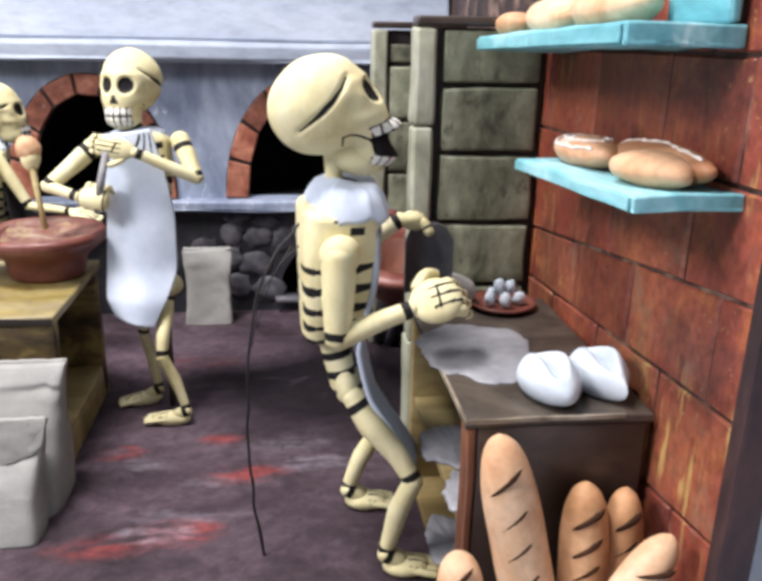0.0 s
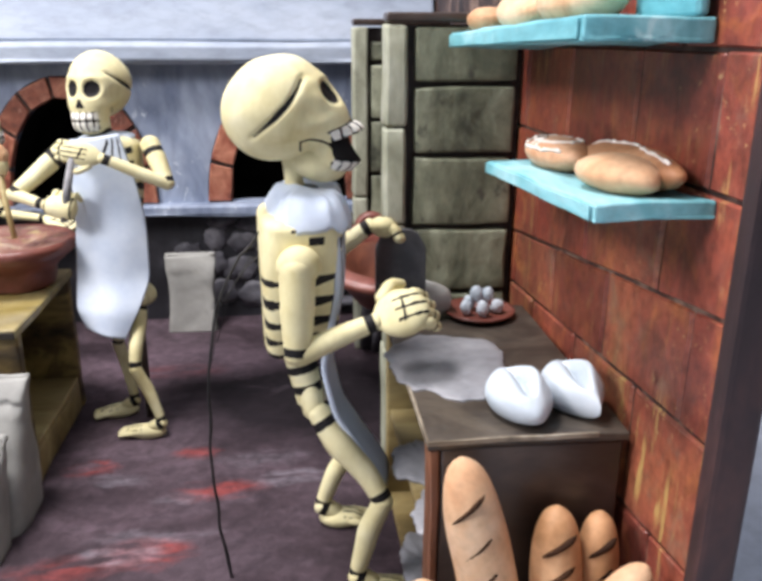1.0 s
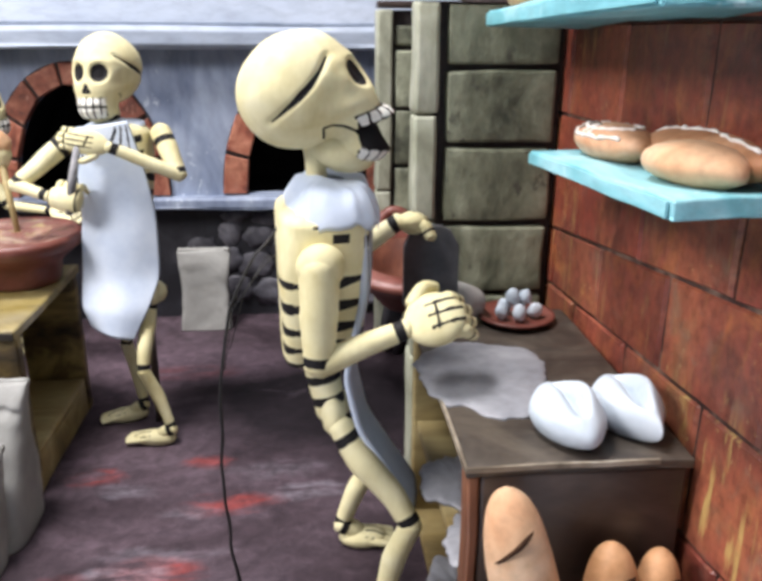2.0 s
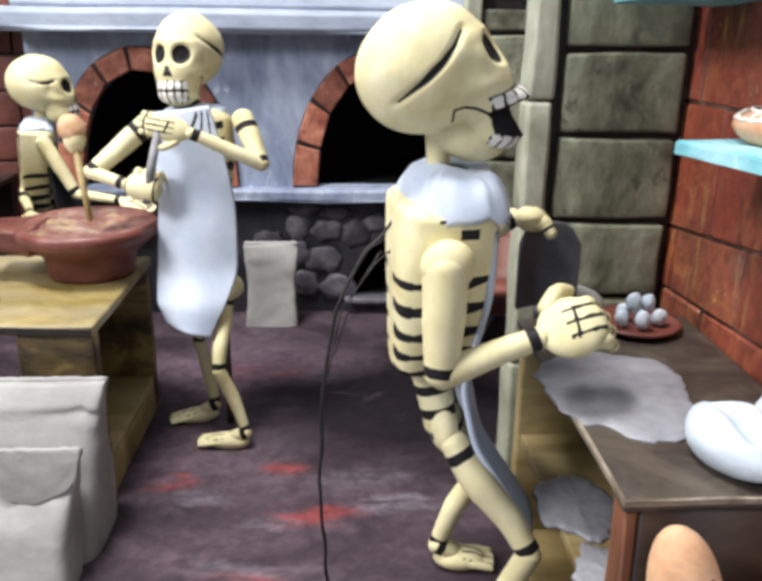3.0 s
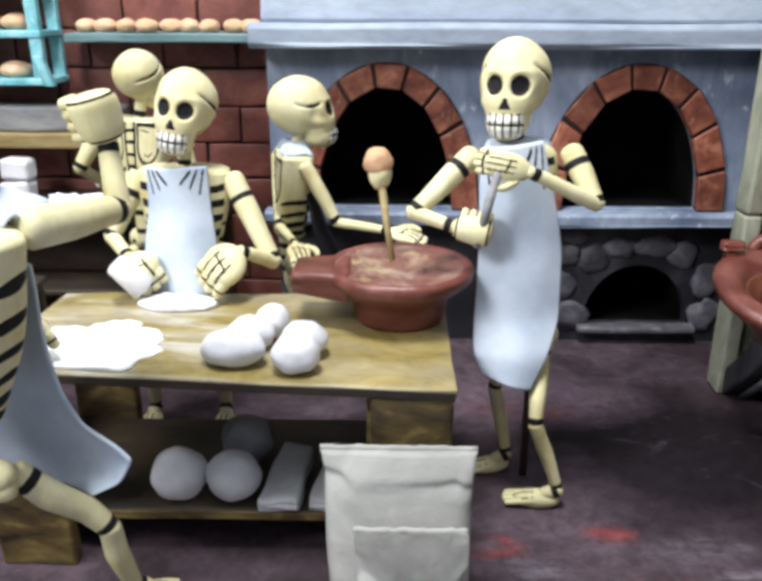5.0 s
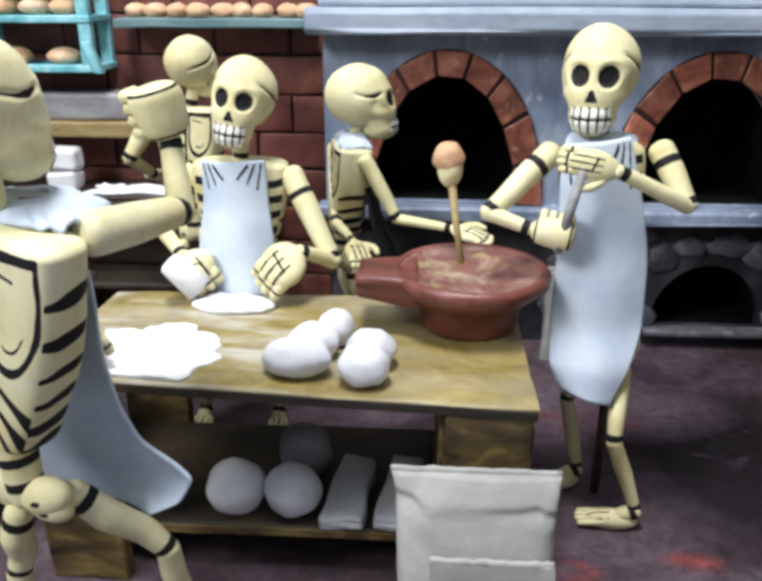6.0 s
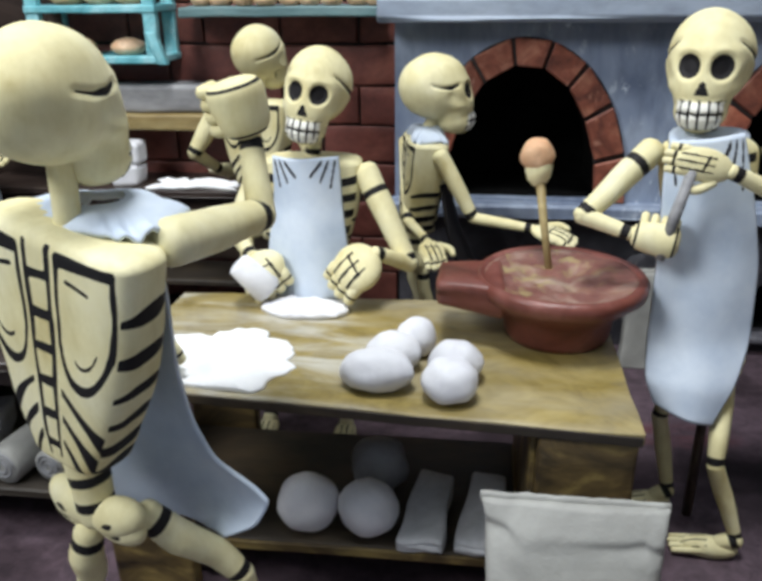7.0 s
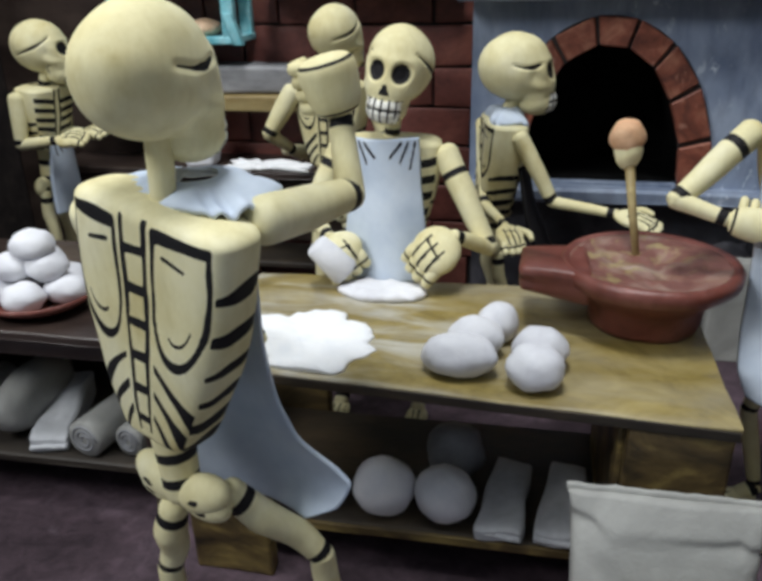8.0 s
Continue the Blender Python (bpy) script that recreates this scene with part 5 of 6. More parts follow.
for n, (x, y, r) in enumerate(((-1.41, 5.97, (0.105, 0.105, 0.105)), (-1.51, 5.79, (0.135, 0.11, 0.10)), (-1.57, 5.59, (0.178, 0.12, 0.105)), (-1.205, 5.71, (0.13, 0.115, 0.105)), (-1.225, 5.52, (0.132, 0.125, 0.105)))):
    dough_ball((x, y, 1.152), r, n, "round white ball of floured dough on the work table", "dough balls on the work table", FLOURED)
for n, (x, y, r) in enumerate(((-1.95, 5.64, (0.165, 0.15, 0.155)), (-1.63, 5.63, (0.16, 0.15, 0.155)))):
    dough_ball((x, y, 0.277), r, n + 9, "large white ball of dough on the lower shelf", "dough balls on the lower shelf", FLOURED)
# Same dough, but the shade under the table is put into a grey material.
dough_ball((-1.62, 6.0, 0.277), (0.165, 0.13, 0.17), 11, "lump of dough greyed for shade at the back of the lower shelf", "", SHEET)


def flour_sack(name, at, width, depth, height, fold, seed, label, lean=0.0, flare=0.12, deep_flap=False):
    """A paper sack with a folded and crimped top."""
    bm = bmesh.new()
    n, m = 72, 88
    rings = []
    for k in range(n):
        t = k / (n - 1)
        pinch = 1 - t ** 2.2
        ring = []
        for q in range(m):
            a = 2 * math.pi * q / m
            c, s = math.cos(a), math.sin(a)
            ex = 0.24
            x = width / 2 * math.copysign(abs(c) ** ex, c) * (1.05 - flare * (1 - t ** 0.8)) * (1 - 0.06 * math.sin(math.pi * t))
            y = (depth / 2 * pinch + 0.018) * math.copysign(abs(s) ** 0.42, s)
            z = height * t
            wob = noise.noise_vector(V(x * 2.2, y * 3 + seed, z * 2.2)) + 0.35 * noise.noise_vector(V(x * 7, y * 3 + seed, z * 9 + x * 4))
            if fold and not deep_flap and s < 0:
                rim = height - fold * (0.85 + 0.5 * noise.noise(V(x * 5, seed, 0.3)) + 0.2 * noise.noise(V(x * 15, seed, 0.3)))
                y -= 0.022 * min(1.0, max(0.0, (z - rim) / 0.03 + 0.5))
            ring.append(bm.verts.new((x + 0.02 * wob.x, y + 0.035 * wob.y * (0.3 + t) + lean * t, z + (0.02 * wob.z if k else 0))))
        rings.append(ring)
    for a, b in zip(rings, rings[1:]):
        for q in range(m):
            bm.faces.new((a[q], a[(q + 1) % m], b[(q + 1) % m], b[q]))
    bm.faces.new(rings[0][::-1])
    bm.faces.new(rings[-1])
    ob = thing(name, at, label, "sack", "paper flour sacks")
    body = part("body", bm, PAPER, ob)
    hem = bmesh.new()
    run = [V((q / 20 - 0.5) * width * 1.05, lean + 0.010 * noise.noise(V(q * 0.5, seed, 0)), height + 0.008 * noise.noise(V(q * 0.8, 0, seed))) for q in range(21)]
    tube(hem, run, [0.016 + 0.004 * noise.noise(V(q * 0.9, seed, 3)) for q in range(21)], 8, 1.5)
    part("crimped_top", hem, PAPER, ob, "pressed top edge of the sack")
    if fold and deep_flap:
        flap = bmesh.new()
        rows = []
        for k in range(9):
            t = k / 8
            row = []
            for q in range(25):
                v = q / 24
                sag = 0.25 + 0.80 * math.sin(math.pi * min(1.0, 0.06 + v * 0.78)) ** 1.3 + 0.10 * noise.noise(V(v * 5, seed, 0.3))
                drop = fold * t * sag
                up = 1 - drop / height
                face = -(depth / 2 * (1 - up ** 2.2) + 0.018) + lean * up
                y = face - 0.010 - 0.006 * math.sin(min(t * 2.2, 1) * math.pi / 2)
                row.append(flap.verts.new(((v - 0.5) * width * (1.05 - 0.03 * t), y + 0.008 * noise.noise(V(v * 5, t * 3, seed)), height + 0.012 * (1 - t) - drop)))
            rows.append(row)
        for a, b in zip(rows, rows[1:]):
            for q in range(24):
                flap.faces.new((a[q], a[q + 1], b[q + 1], b[q]))
        bmesh.ops.solidify(flap, geom=list(flap.faces), thickness=0.006)
        part("folded_flap", flap, PAPER, body, "folded top flap", smooth=False)
    return ob


flour_sack("flour_sack", (-0.68, 5.02, 0), 0.745, 0.50, 0.90, 0.13, 1, "tall grey-white paper flour sack leaning on the work table", 0.13)
flour_sack("flour_sack", (-0.62, 4.62, 0), 0.51, 0.26, 0.66, 0.19, 5, "short grey-white paper flour sack with a folded flap", 0.20, 0.12, True)
flour_sack("flour_sack", (0.31, 8.20, 0), 0.47, 0.14, 0.78, 0.0, 8, "small cream paper sack against the oven base", 0.08, 0.0)


def bowl(name, at, scale, label, handle, seed=0):
    b = thing(name, at, label, "bowl")
    k = scale
    profile = [(0.0, 0.0), (0.33 * k, 0.0), (0.345 * k, 0.03), (0.365 * k, 0.16 * k), (0.385 * k, 0.20 * k), (0.50 * k, 0.29 * k), (0.56 * k, 0.34 * k), (0.57 * k, 0.40 * k), (0.545 * k, 0.435 * k), (0.51 * k, 0.43 * k), (0.43 * k, 0.375 * k), (0.33 * k, 0.29 * k), (0.25 * k, 0.24 * k), (0.0, 0.17 * k)]
    profile[0], profile[-1] = (0.01, 0.0), (0.01, 0.17 * k)
    part("body", lathe(bmesh.new(), profile, 56, (0, 0, 0), 0.03, seed), CLAY_RED, b)
    if handle:
        hb = bmesh.new()
        box(hb, -0.80 * k, -0.36 * k, -0.30 * k, 0.26 * k, 0.20 * k, 0.425 * k, 0.04 * k, 0.02, 3, seed)
        for v in hb.verts:
            out = min(1.0, max(0.0, (-0.36 * k - v.co.x) / (0.44 * k)))
            v.co.y *= 1 - 0.22 * out
            v.co.z += (0.07 * k * out) * (1 if v.co.z < 0.33 * k else 0)
        part("handle", hb, CLAY_RED, b, "flat clay handle")
    return b


clay_bowl = bowl("mixing_bowl", (-0.68, 6.28, 1.152), 0.80, "red glazed clay mixing bowl with a flat handle", True, 2)
batter = lathe(bmesh.new(), [(0.01, 0.19), (0.22, 0.20), (0.31, 0.25), (0.395, 0.322), (0.405, 0.340)] + [(0.40 * (1 - k / 14) + 0.008, 0.338 - 0.05 * math.sin(math.pi * k / 26)) for k in range(1, 14)], 60, (0, 0, 0), 0.03, 4)
for v in batter.verts:
    if v.co.z > 0.26:
        inside = max(0.0, 1 - math.hypot(v.co.x, v.co.y) / 0.40)
        v.co.z += min(1.0, inside * 3) * (0.030 * noise.noise(v.co * 8) + 0.018 * noise.noise(v.co * 19))
part("batter", batter, BATTER, clay_bowl, "dull red batter with pale floury lumps")


def tipped(bm):
    """Tips a basin's rim up toward the back."""
    for v in bm.verts:
        v.co.x, v.co.y = v.co.x * 0.957, v.co.y * 0.957
        v.co.z += 0.08 + 0.20 * v.co.y * max(0.0, v.co.z - 0.6) / 0.45
    return bm


brazier = thing("brazier", (2.09, 6.85, 0), "red clay basin with loop handles on a dark stand", "basin")
part("basin", tipped(lathe(bmesh.new(), [(0.01, 0.60), (0.22, 0.60), (0.27, 0.64), (0.40, 0.80), (0.56, 0.93), (0.625, 0.985), (0.645, 1.03), (0.64, 1.062), (0.60, 1.088), (0.53, 1.092), (0.475, 1.075), (0.43, 1.03), (0.34, 0.80), (0.19, 0.68), (0.01, 0.66)], 56, (0.06, 0, 0), 0.025, 6)), CLAY_RED, brazier)
part("inside", tipped(lathe(bmesh.new(), [(0.01, 0.67), (0.18, 0.69), (0.325, 0.81), (0.412, 1.0), (0.392, 0.995), (0.305, 0.83), (0.16, 0.715), (0.01, 0.70)], 56, (0.06, 0, 0), 0.025, 6)), CLAY_ORANGE, brazier, "unglazed orange inside")
stand = box(bmesh.new(), -0.13, 0.42, 0.0, 0.28, 0, 0.70, 0.03, 0.03, 3)
strut = tube(bmesh.new(), [(0.02, -0.05, 0.0), (0.0, -0.06, 0.30), (0.06, -0.03, 0.69)], [0.04, 0.035, 0.05], 12)
for bm in (stand, strut):
    for v in bm.verts:
        v.co.y += 0.62 * (1 - v.co.z / 0.70) ** 1.3 if v.co.z < 0.70 else 0.0
part("stand", stand, BASE, brazier, "dark grey stand that leans forward")
part("strut", strut, ROCK, brazier, "grey strut below the basin")
loop = bmesh.new()
tube(loop, [(-0.02 + 0.115 * math.cos(a), 0.52, 1.235 + 0.115 * math.sin(a)) for a in (math.pi * (k / 12 - 0.06) * 1.07 for k in range(13))], 0.045, 14)
part("handle", loop, CLAY_RED, brazier, "clay loop handle")
part("handle", boxed(-0.40, -0.24, 0.38, 0.47, 1.29, 1.365, 0.03, 0.014, 3), CLAY_RED, brazier, "flat clay lug")
part("lug_neck", boxed(-0.37, -0.28, 0.39, 0.46, 1.17, 1.288, 0.02, 0.012, 3), CLAY_RED, brazier)
stick = tube(bmesh.new(), [(-0.135, 6.105, 2.10), (-0.19, 6.09, 1.88), (-0.235, 6.085, 1.66)], [0.024, 0.028, 0.024], 10)
tagged(link("stirring_stick", stick, PLANK), "short grey stick held upright in a clay fist", "stick")
spoon = thing("wooden_spoon", (-0.74, 6.24, 1.32), "pale wooden stirring spoon standing in the clay bowl", "spoon")
part("shaft", tube(bmesh.new(), [(0.03, 0.22, 0.06), (-0.02, 0.28, 0.36), (-0.06, 0.34, 0.64)], [0.02, 0.022, 0.028]), TAN_WOOD, spoon)
part("head", blob(bmesh.new(), (-0.075, 0.355, 0.735), (0.09, 0.08, 0.095), 0.14, 3), CRUST, spoon, "large rounded pink-brown head")


part("cup", blob(bmesh.new(), (-0.065, 0.35, 0.66), (0.075, 0.065, 0.10), 0.12, 5), BONE, spoon, "pale hollow below the head")


def loaf(name, at, radii, turn, seed, label, group="loaves on the wall shelves"):
    l = thing(name, at, label, "bread", group, turn)
    part("crust", blob(bmesh.new(), (0, 0, radii[2] * 0.82), radii, 0.10, seed, 0.82), CRUST, l)
    return l


SUGAR = painted("sugar_icing", ((0.70, 0.62, 0.54), (0.78, 0.73, 0.67), (0.84, 0.81, 0.77)), 0.55, 60.0, 260.0, relief=0.0003, dirt=0.2)
TOASTED = painted("toasted_crust", ((0.34, 0.15, 0.07), (0.50, 0.25, 0.13), (0.66, 0.40, 0.25)), 0.5, 30.0, 180.0, relief=0.0006, gloss=0.3)


def iced_loaf(at, radii, turn, seed, label, lines):
    """A brown loaf with icing drawn over it; lines: runs of places across its top, in shares of its size."""
    l = thing("loaf", at, label, "bread", "loaves on the wall shelves", turn)
    crust = part("crust", blob(bmesh.new(), (0, 0, radii[2] * 0.82), radii, 0.05, seed, 0.82), TOASTED, l)
    for run in lines:
        pts = []
        for (xa, ya), (xb, yb) in zip(run, run[1:]):
            for q in range(6):
                x, y = xa + (xb - xa) * q / 6, ya + (yb - ya) * q / 6
                up = math.sqrt(max(0.02, 1 - x * x - y * y))
                pts.append(V(x * radii[0], y * radii[1], radii[2] * (0.82 + up)) + 0.006 * noise.noise_vector(V(x * 9, y * 9, seed)))
        part("icing", tube(bmesh.new(), pts, [0.008 + 0.003 * math.sin(k * 1.7) for k in range(len(pts))], 6), SUGAR, crust, "raised line of pale icing")
    return l


def shelf_z(y, tilt, middle, z):
    return z - math.tan(radians(-tilt)) * (y - middle) + 0.002


RING = [(0.62 * math.cos(a), 0.70 * math.sin(a)) for a in (2 * math.pi * k / 10 for k in range(11))]
sloped(iced_loaf((2.60, 4.08, shelf_z(4.08, LOWER_TILT, 3.745, 2.342)), (0.36, 0.135, 0.080), 86, 7, "oval brown bread outlined with pale icing on a turquoise shelf", [RING, [(-0.78, 0.50), (-0.4, 0.86), (0.0, 0.94), (0.35, 0.88), (0.72, 0.60)], [(-0.15, 0.93), (-0.05, 0.45), (0.12, 0.93)], [(0.5, 0.78), (0.62, 0.3), (0.8, 0.5)]]), LOWER_TILT)
sloped(iced_loaf((2.69, 3.52, shelf_z(3.52, LOWER_TILT, 3.745, 2.342)), (0.46, 0.10, 0.085), 88, 1, "long brown loaf with wavy icing on a turquoise shelf", [[(-0.85, 0.1), (-0.5, 0.25), (-0.2, 0.05), (0.15, 0.22), (0.5, 0.05), (0.82, 0.2)]]), LOWER_TILT)
sloped(loaf("loaf", (2.565, 3.33, shelf_z(3.33, LOWER_TILT, 3.745, 2.342)), (0.255, 0.125, 0.075), 93, 2, "smooth golden loaf on a turquoise shelf"), LOWER_TILT)
for x, y, r, turn, seed in ((2.49, 5.10, (0.15, 0.11, 0.075), 80, 11), (2.56, 4.62, (0.36, 0.13, 0.10), 86, 3), (2.58, 3.90, (0.34, 0.14, 0.11), 94, 4)):
    sloped(loaf("loaf", (x, y, shelf_z(y, UPPER_TILT, 4.23, 2.952)), r, turn, seed, "smooth golden loaf on the upper turquoise shelf"), UPPER_TILT)
for n in range(9):
    loaf("bun", (-3.45 + 0.185 * n + random.uniform(-0.02, 0.02), 8.92 + random.uniform(-0.03, 0.04), 2.741), (random.uniform(0.09, 0.115), 0.09, 0.065), random.uniform(0, 180), n + 30, "small brown bun on the dark teal shelf", "buns on the bread shelf")
for n, (x, z) in enumerate(((-4.54, 2.36), (-4.10, 2.36), (-4.59, 2.76), (-4.29, 2.76), (-4.04, 2.76))):
    loaf("bun", (x, 8.9, z + 0.001), (0.15, 0.12, 0.075), 20 * n, n + 60, "small golden bun on the turquoise rack", "buns on the rack")


def baguette(foot_at, top_at, radius, seed, label, skin=None, deep=1.0):
    a, b = Vector(foot_at), Vector(top_at)
    l = thing("baguette", foot_at, label, "bread", "standing baguettes")
    way = b - a
    count = 28
    ends = [-math.cos(math.pi * k / (count - 1)) for k in range(count)]
    pts = [way * (0.5 + 0.5 * u) for u in ends]
    rad = [radius * max(0.02, 1 - abs(u) ** 5) ** 0.5 for u in ends]
    body = tube(bmesh.new(), pts, rad, 22)
    for v in body.verts:
        v.co += 0.010 * noise.noise_vector(v.co * 3.5 + V(seed * 2.3, 0, seed))
    crust = part("crust", body, skin or CRUST, l)
    up = way.normalized()
    face = (V(-0.22, -1, 0.1) - up * V(-0.22, -1, 0.1).dot(up)).normalized()
    across = up.cross(face)
    for k in range(6):
        c = way * (0.24 + 0.125 * k + random.uniform(-0.01, 0.01))
        pts = []
        for q in range(9):
            s = -0.75 + 1.45 * q / 8
            pts.append(c + (radius - 0.009) * (math.sin(s) * across + math.cos(s) * face) + up * s * 0.075)
        part("cut", tube(bmesh.new(), pts, [deep * r for r in (0.002, 0.008, 0.011, 0.012, 0.013, 0.015, 0.016, 0.012, 0.002)], 6, 0.7), CUT, crust, "dark slanting cut")
    return l


# Browner copy of the crust; shade low at the counter is in the colour.
SHADED_BROWN_CRUST = painted("shaded_brown_crust", ((0.40, 0.20, 0.09), (0.56, 0.31, 0.16), (0.68, 0.43, 0.25)), 0.55, 25.0, 180.0, relief=0.0005, gloss=0.25)
baguette((2.28, 3.10, 0.02), (1.99, 3.245, 1.31), 0.125, 1, "long golden baguette with dark cuts leaning on the counter")
baguette((2.40, 3.12, 0.02), (2.43, 3.26, 1.04), 0.11, 2, "brown, shade-darkened baguette with broad dark cuts leaning on the counter", SHADED_BROWN_CRUST, 1.35)
baguette((2.56, 3.14, 0.02), (2.63, 3.28, 0.99), 0.095, 3, "dark brown, shade-darkened baguette with broad dark cuts leaning on the counter", SHADED_BROWN_CRUST, 1.5)
baguette((2.08, 2.86, 0.02), (2.665, 2.93, 0.98), 0.10, 4, "golden baguette leaning across toward the brick wall")
baguette((1.90, 3.06, 0.02), (1.845, 3.24, 0.74), 0.11, 5, "short golden baguette leaning on the counter")


def bolillo(at, turn, seed, point):
    """An unbaked roll: two lips along a deep groove, drawn out to a point at one end."""
    bm = blob(bmesh.new(), (0, 0, 0.085), (0.145, 0.21, 0.105), 0.03, seed, 0.85, 72)
    for v in bm.verts:
        line = 0.035 + 0.10 * v.co.y - 1.2 * v.co.y ** 2
        fade = max(0.0, 1 - ((v.co.y - 0.01) / 0.165) ** 2)
        off = v.co.x - line
        groove = math.exp(-((off / (0.014 if off > 0 else 0.045)) ** 2)) * fade
        lip = math.exp(-(((off - 0.045) / 0.032) ** 2)) * fade
        if v.co.z > 0.09:
            v.co.z += 0.026 * lip - 0.092 * groove
        if v.co.y < -0.02:
            v.co.x += (0.075 - v.co.x) * point * min(1.0, (-0.02 - v.co.y) / 0.19) ** 1.5
            v.co.y *= 1 + 0.14 * point
        elif v.co.y > 0.05:
            v.co.x += (-0.07 - v.co.x) * 0.45 * min(1.0, (v.co.y - 0.05) / 0.16) ** 1.5
    ob = tagged(link("bread_roll", bm, DOUGH, at=at), "white unbaked roll with a groove on the counter", "bread roll", "white rolls on the counter")
    ob.rotation_euler = (0, 0, radians(turn))
    return ob


bolillo((2.335, 3.62, 1.302), 2, 1, 0.30)
bolillo((2.60, 3.67, 1.302), -4, 2, 0.85)


def pancake(name, at, outline, thick, mat, label, seed, rough=0.12, category="dough"):
    """A flat sheet with an uneven rim."""
    bm = bmesh.new()
    m = 112
    rings = []
    for r, z in ((0.02, thick * 0.9), (0.5, thick), (0.85, thick * 0.9), (0.97, thick * 0.6), (1.0, 0.0)):
        ring = []
        for q in range(m):
            a = 2 * math.pi * q / m
            k = 1 + rough * noise.noise(V(math.cos(a) * 1.5 + seed, math.sin(a) * 1.5, seed)) + 0.5 * rough * noise.noise(V(math.cos(a) * 5, math.sin(a) * 5, seed)) + 0.10 * rough * noise.noise(V(math.cos(a) * 13, math.sin(a) * 13, seed))
            lift = 1 + 0.5 * noise.noise(V(math.cos(a) * r * 4, math.sin(a) * r * 4, seed))
            ring.append(bm.verts.new((outline[0] * r * k * math.cos(a), outline[1] * r * k * math.sin(a), z * lift)))
        rings.append(ring)
    for a, b in zip(rings, rings[1:]):
        for q in range(m):
            bm.faces.new((a[q], a[(q + 1) % m], b[(q + 1) % m], b[q]))
    bm.faces.new(rings[0])
    bm.faces.new(rings[-1][::-1])
    return tagged(link(name, bm, mat, at=at), label, category)


pancake("dough_sheet", (2.14, 4.18, 1.302), (0.33, 0.40), 0.015, SHEET, "thin grey rolled sheet of dough on the counter", 3, 0.24)
flour = pancake("flour_layer", (-2.40, 5.76, 1.152), (0.40, 0.36), 0.028, FLOUR, "heap of white flour on the work table", 7, 0.32, "flour")
for v in flour.data.vertices:
    x, y = v.co.x / U - 2.40, v.co.y / U + 5.76
    v.co.y = (max(y, 5.325 + 0.075 * (-0.385 - x)) - 5.76) * U
pancake("flat_dough", (-2.10, 6.44, 1.152), (0.26, 0.14), 0.04, FLOURED, "flattened white dough below the baker's fists", 9)
dough_ball((2.12, 4.90, 1.302), (0.18, 0.11, 0.12), 21, "large lump of grey-white dough on the counter", "", PAPER)

plate = thing("egg_plate", (2.46, 4.86, 1.302), "red clay plate with white eggs on the counter", "plate")
part("dish", lathe(bmesh.new(), [(0.01, 0), (0.15, 0), (0.21, 0.03), (0.215, 0.045), (0.19, 0.04), (0.14, 0.02), (0.01, 0.02)], 36, (0, 0, 0), 0.02, 1), CLAY_RED, plate)
for n, (x, y, z) in enumerate(((-0.09, -0.04, 0.02), (0.0, -0.08, 0.02), (0.10, -0.03, 0.02), (0.04, 0.06, 0.02), (-0.05, 0.05, 0.02), (-0.02, 0.0, 0.085), (0.05, 0.0, 0.085))):
    e = blob(bmesh.new(), (0, 0, 0.05), (0.034 + 0.004 * (n % 3), 0.036, 0.044 + 0.005 * (n % 2)), 0.22, n, 0, 18)
    ob = tagged(link("egg", e, DOUGH, at=(2.46 + x, 4.86 + y, 1.302 + z)), "small white egg on a red clay plate", "egg", "eggs on the plate")

# the baker's iron scoop by the counter
scoop = thing("dough_scraper", (1.92, 4.78, 1.44), "dark grey iron sheet held by the baker over the counter", "tool")
bm = boxed(-0.10, 0.19, -0.02, 0.02, 0.0, 0.42, 0.012, 0, 6)
for v in bm.verts:
    v.co.y += 0.06 * math.cos((v.co.x - 0.04) * 11)
    v.co.z -= 0.10 * max(0.0, (abs(v.co.x - 0.045) - 0.07) / 0.075) ** 2 * (v.co.z / 0.42)
part("blade", bm, TOOL, scoop)


def dough_roll(at, radius, length, turn, tilt, seed, label, group):
    bm = bmesh.new()
    lathe(bm, [(0.02, -length / 2), (radius * 0.9, -length / 2), (radius, -length / 2 + 0.02), (radius, length / 2 - 0.02), (radius * 0.9, length / 2), (0.02, length / 2)], 26, (0, 0, 0), 0.12, seed)
    ob = tagged(link("dough_roll", bm, DOUGH, at=at), label, "dough", group)
    ob.rotation_euler = (radians(90 + tilt), 0, radians(turn))
    return ob


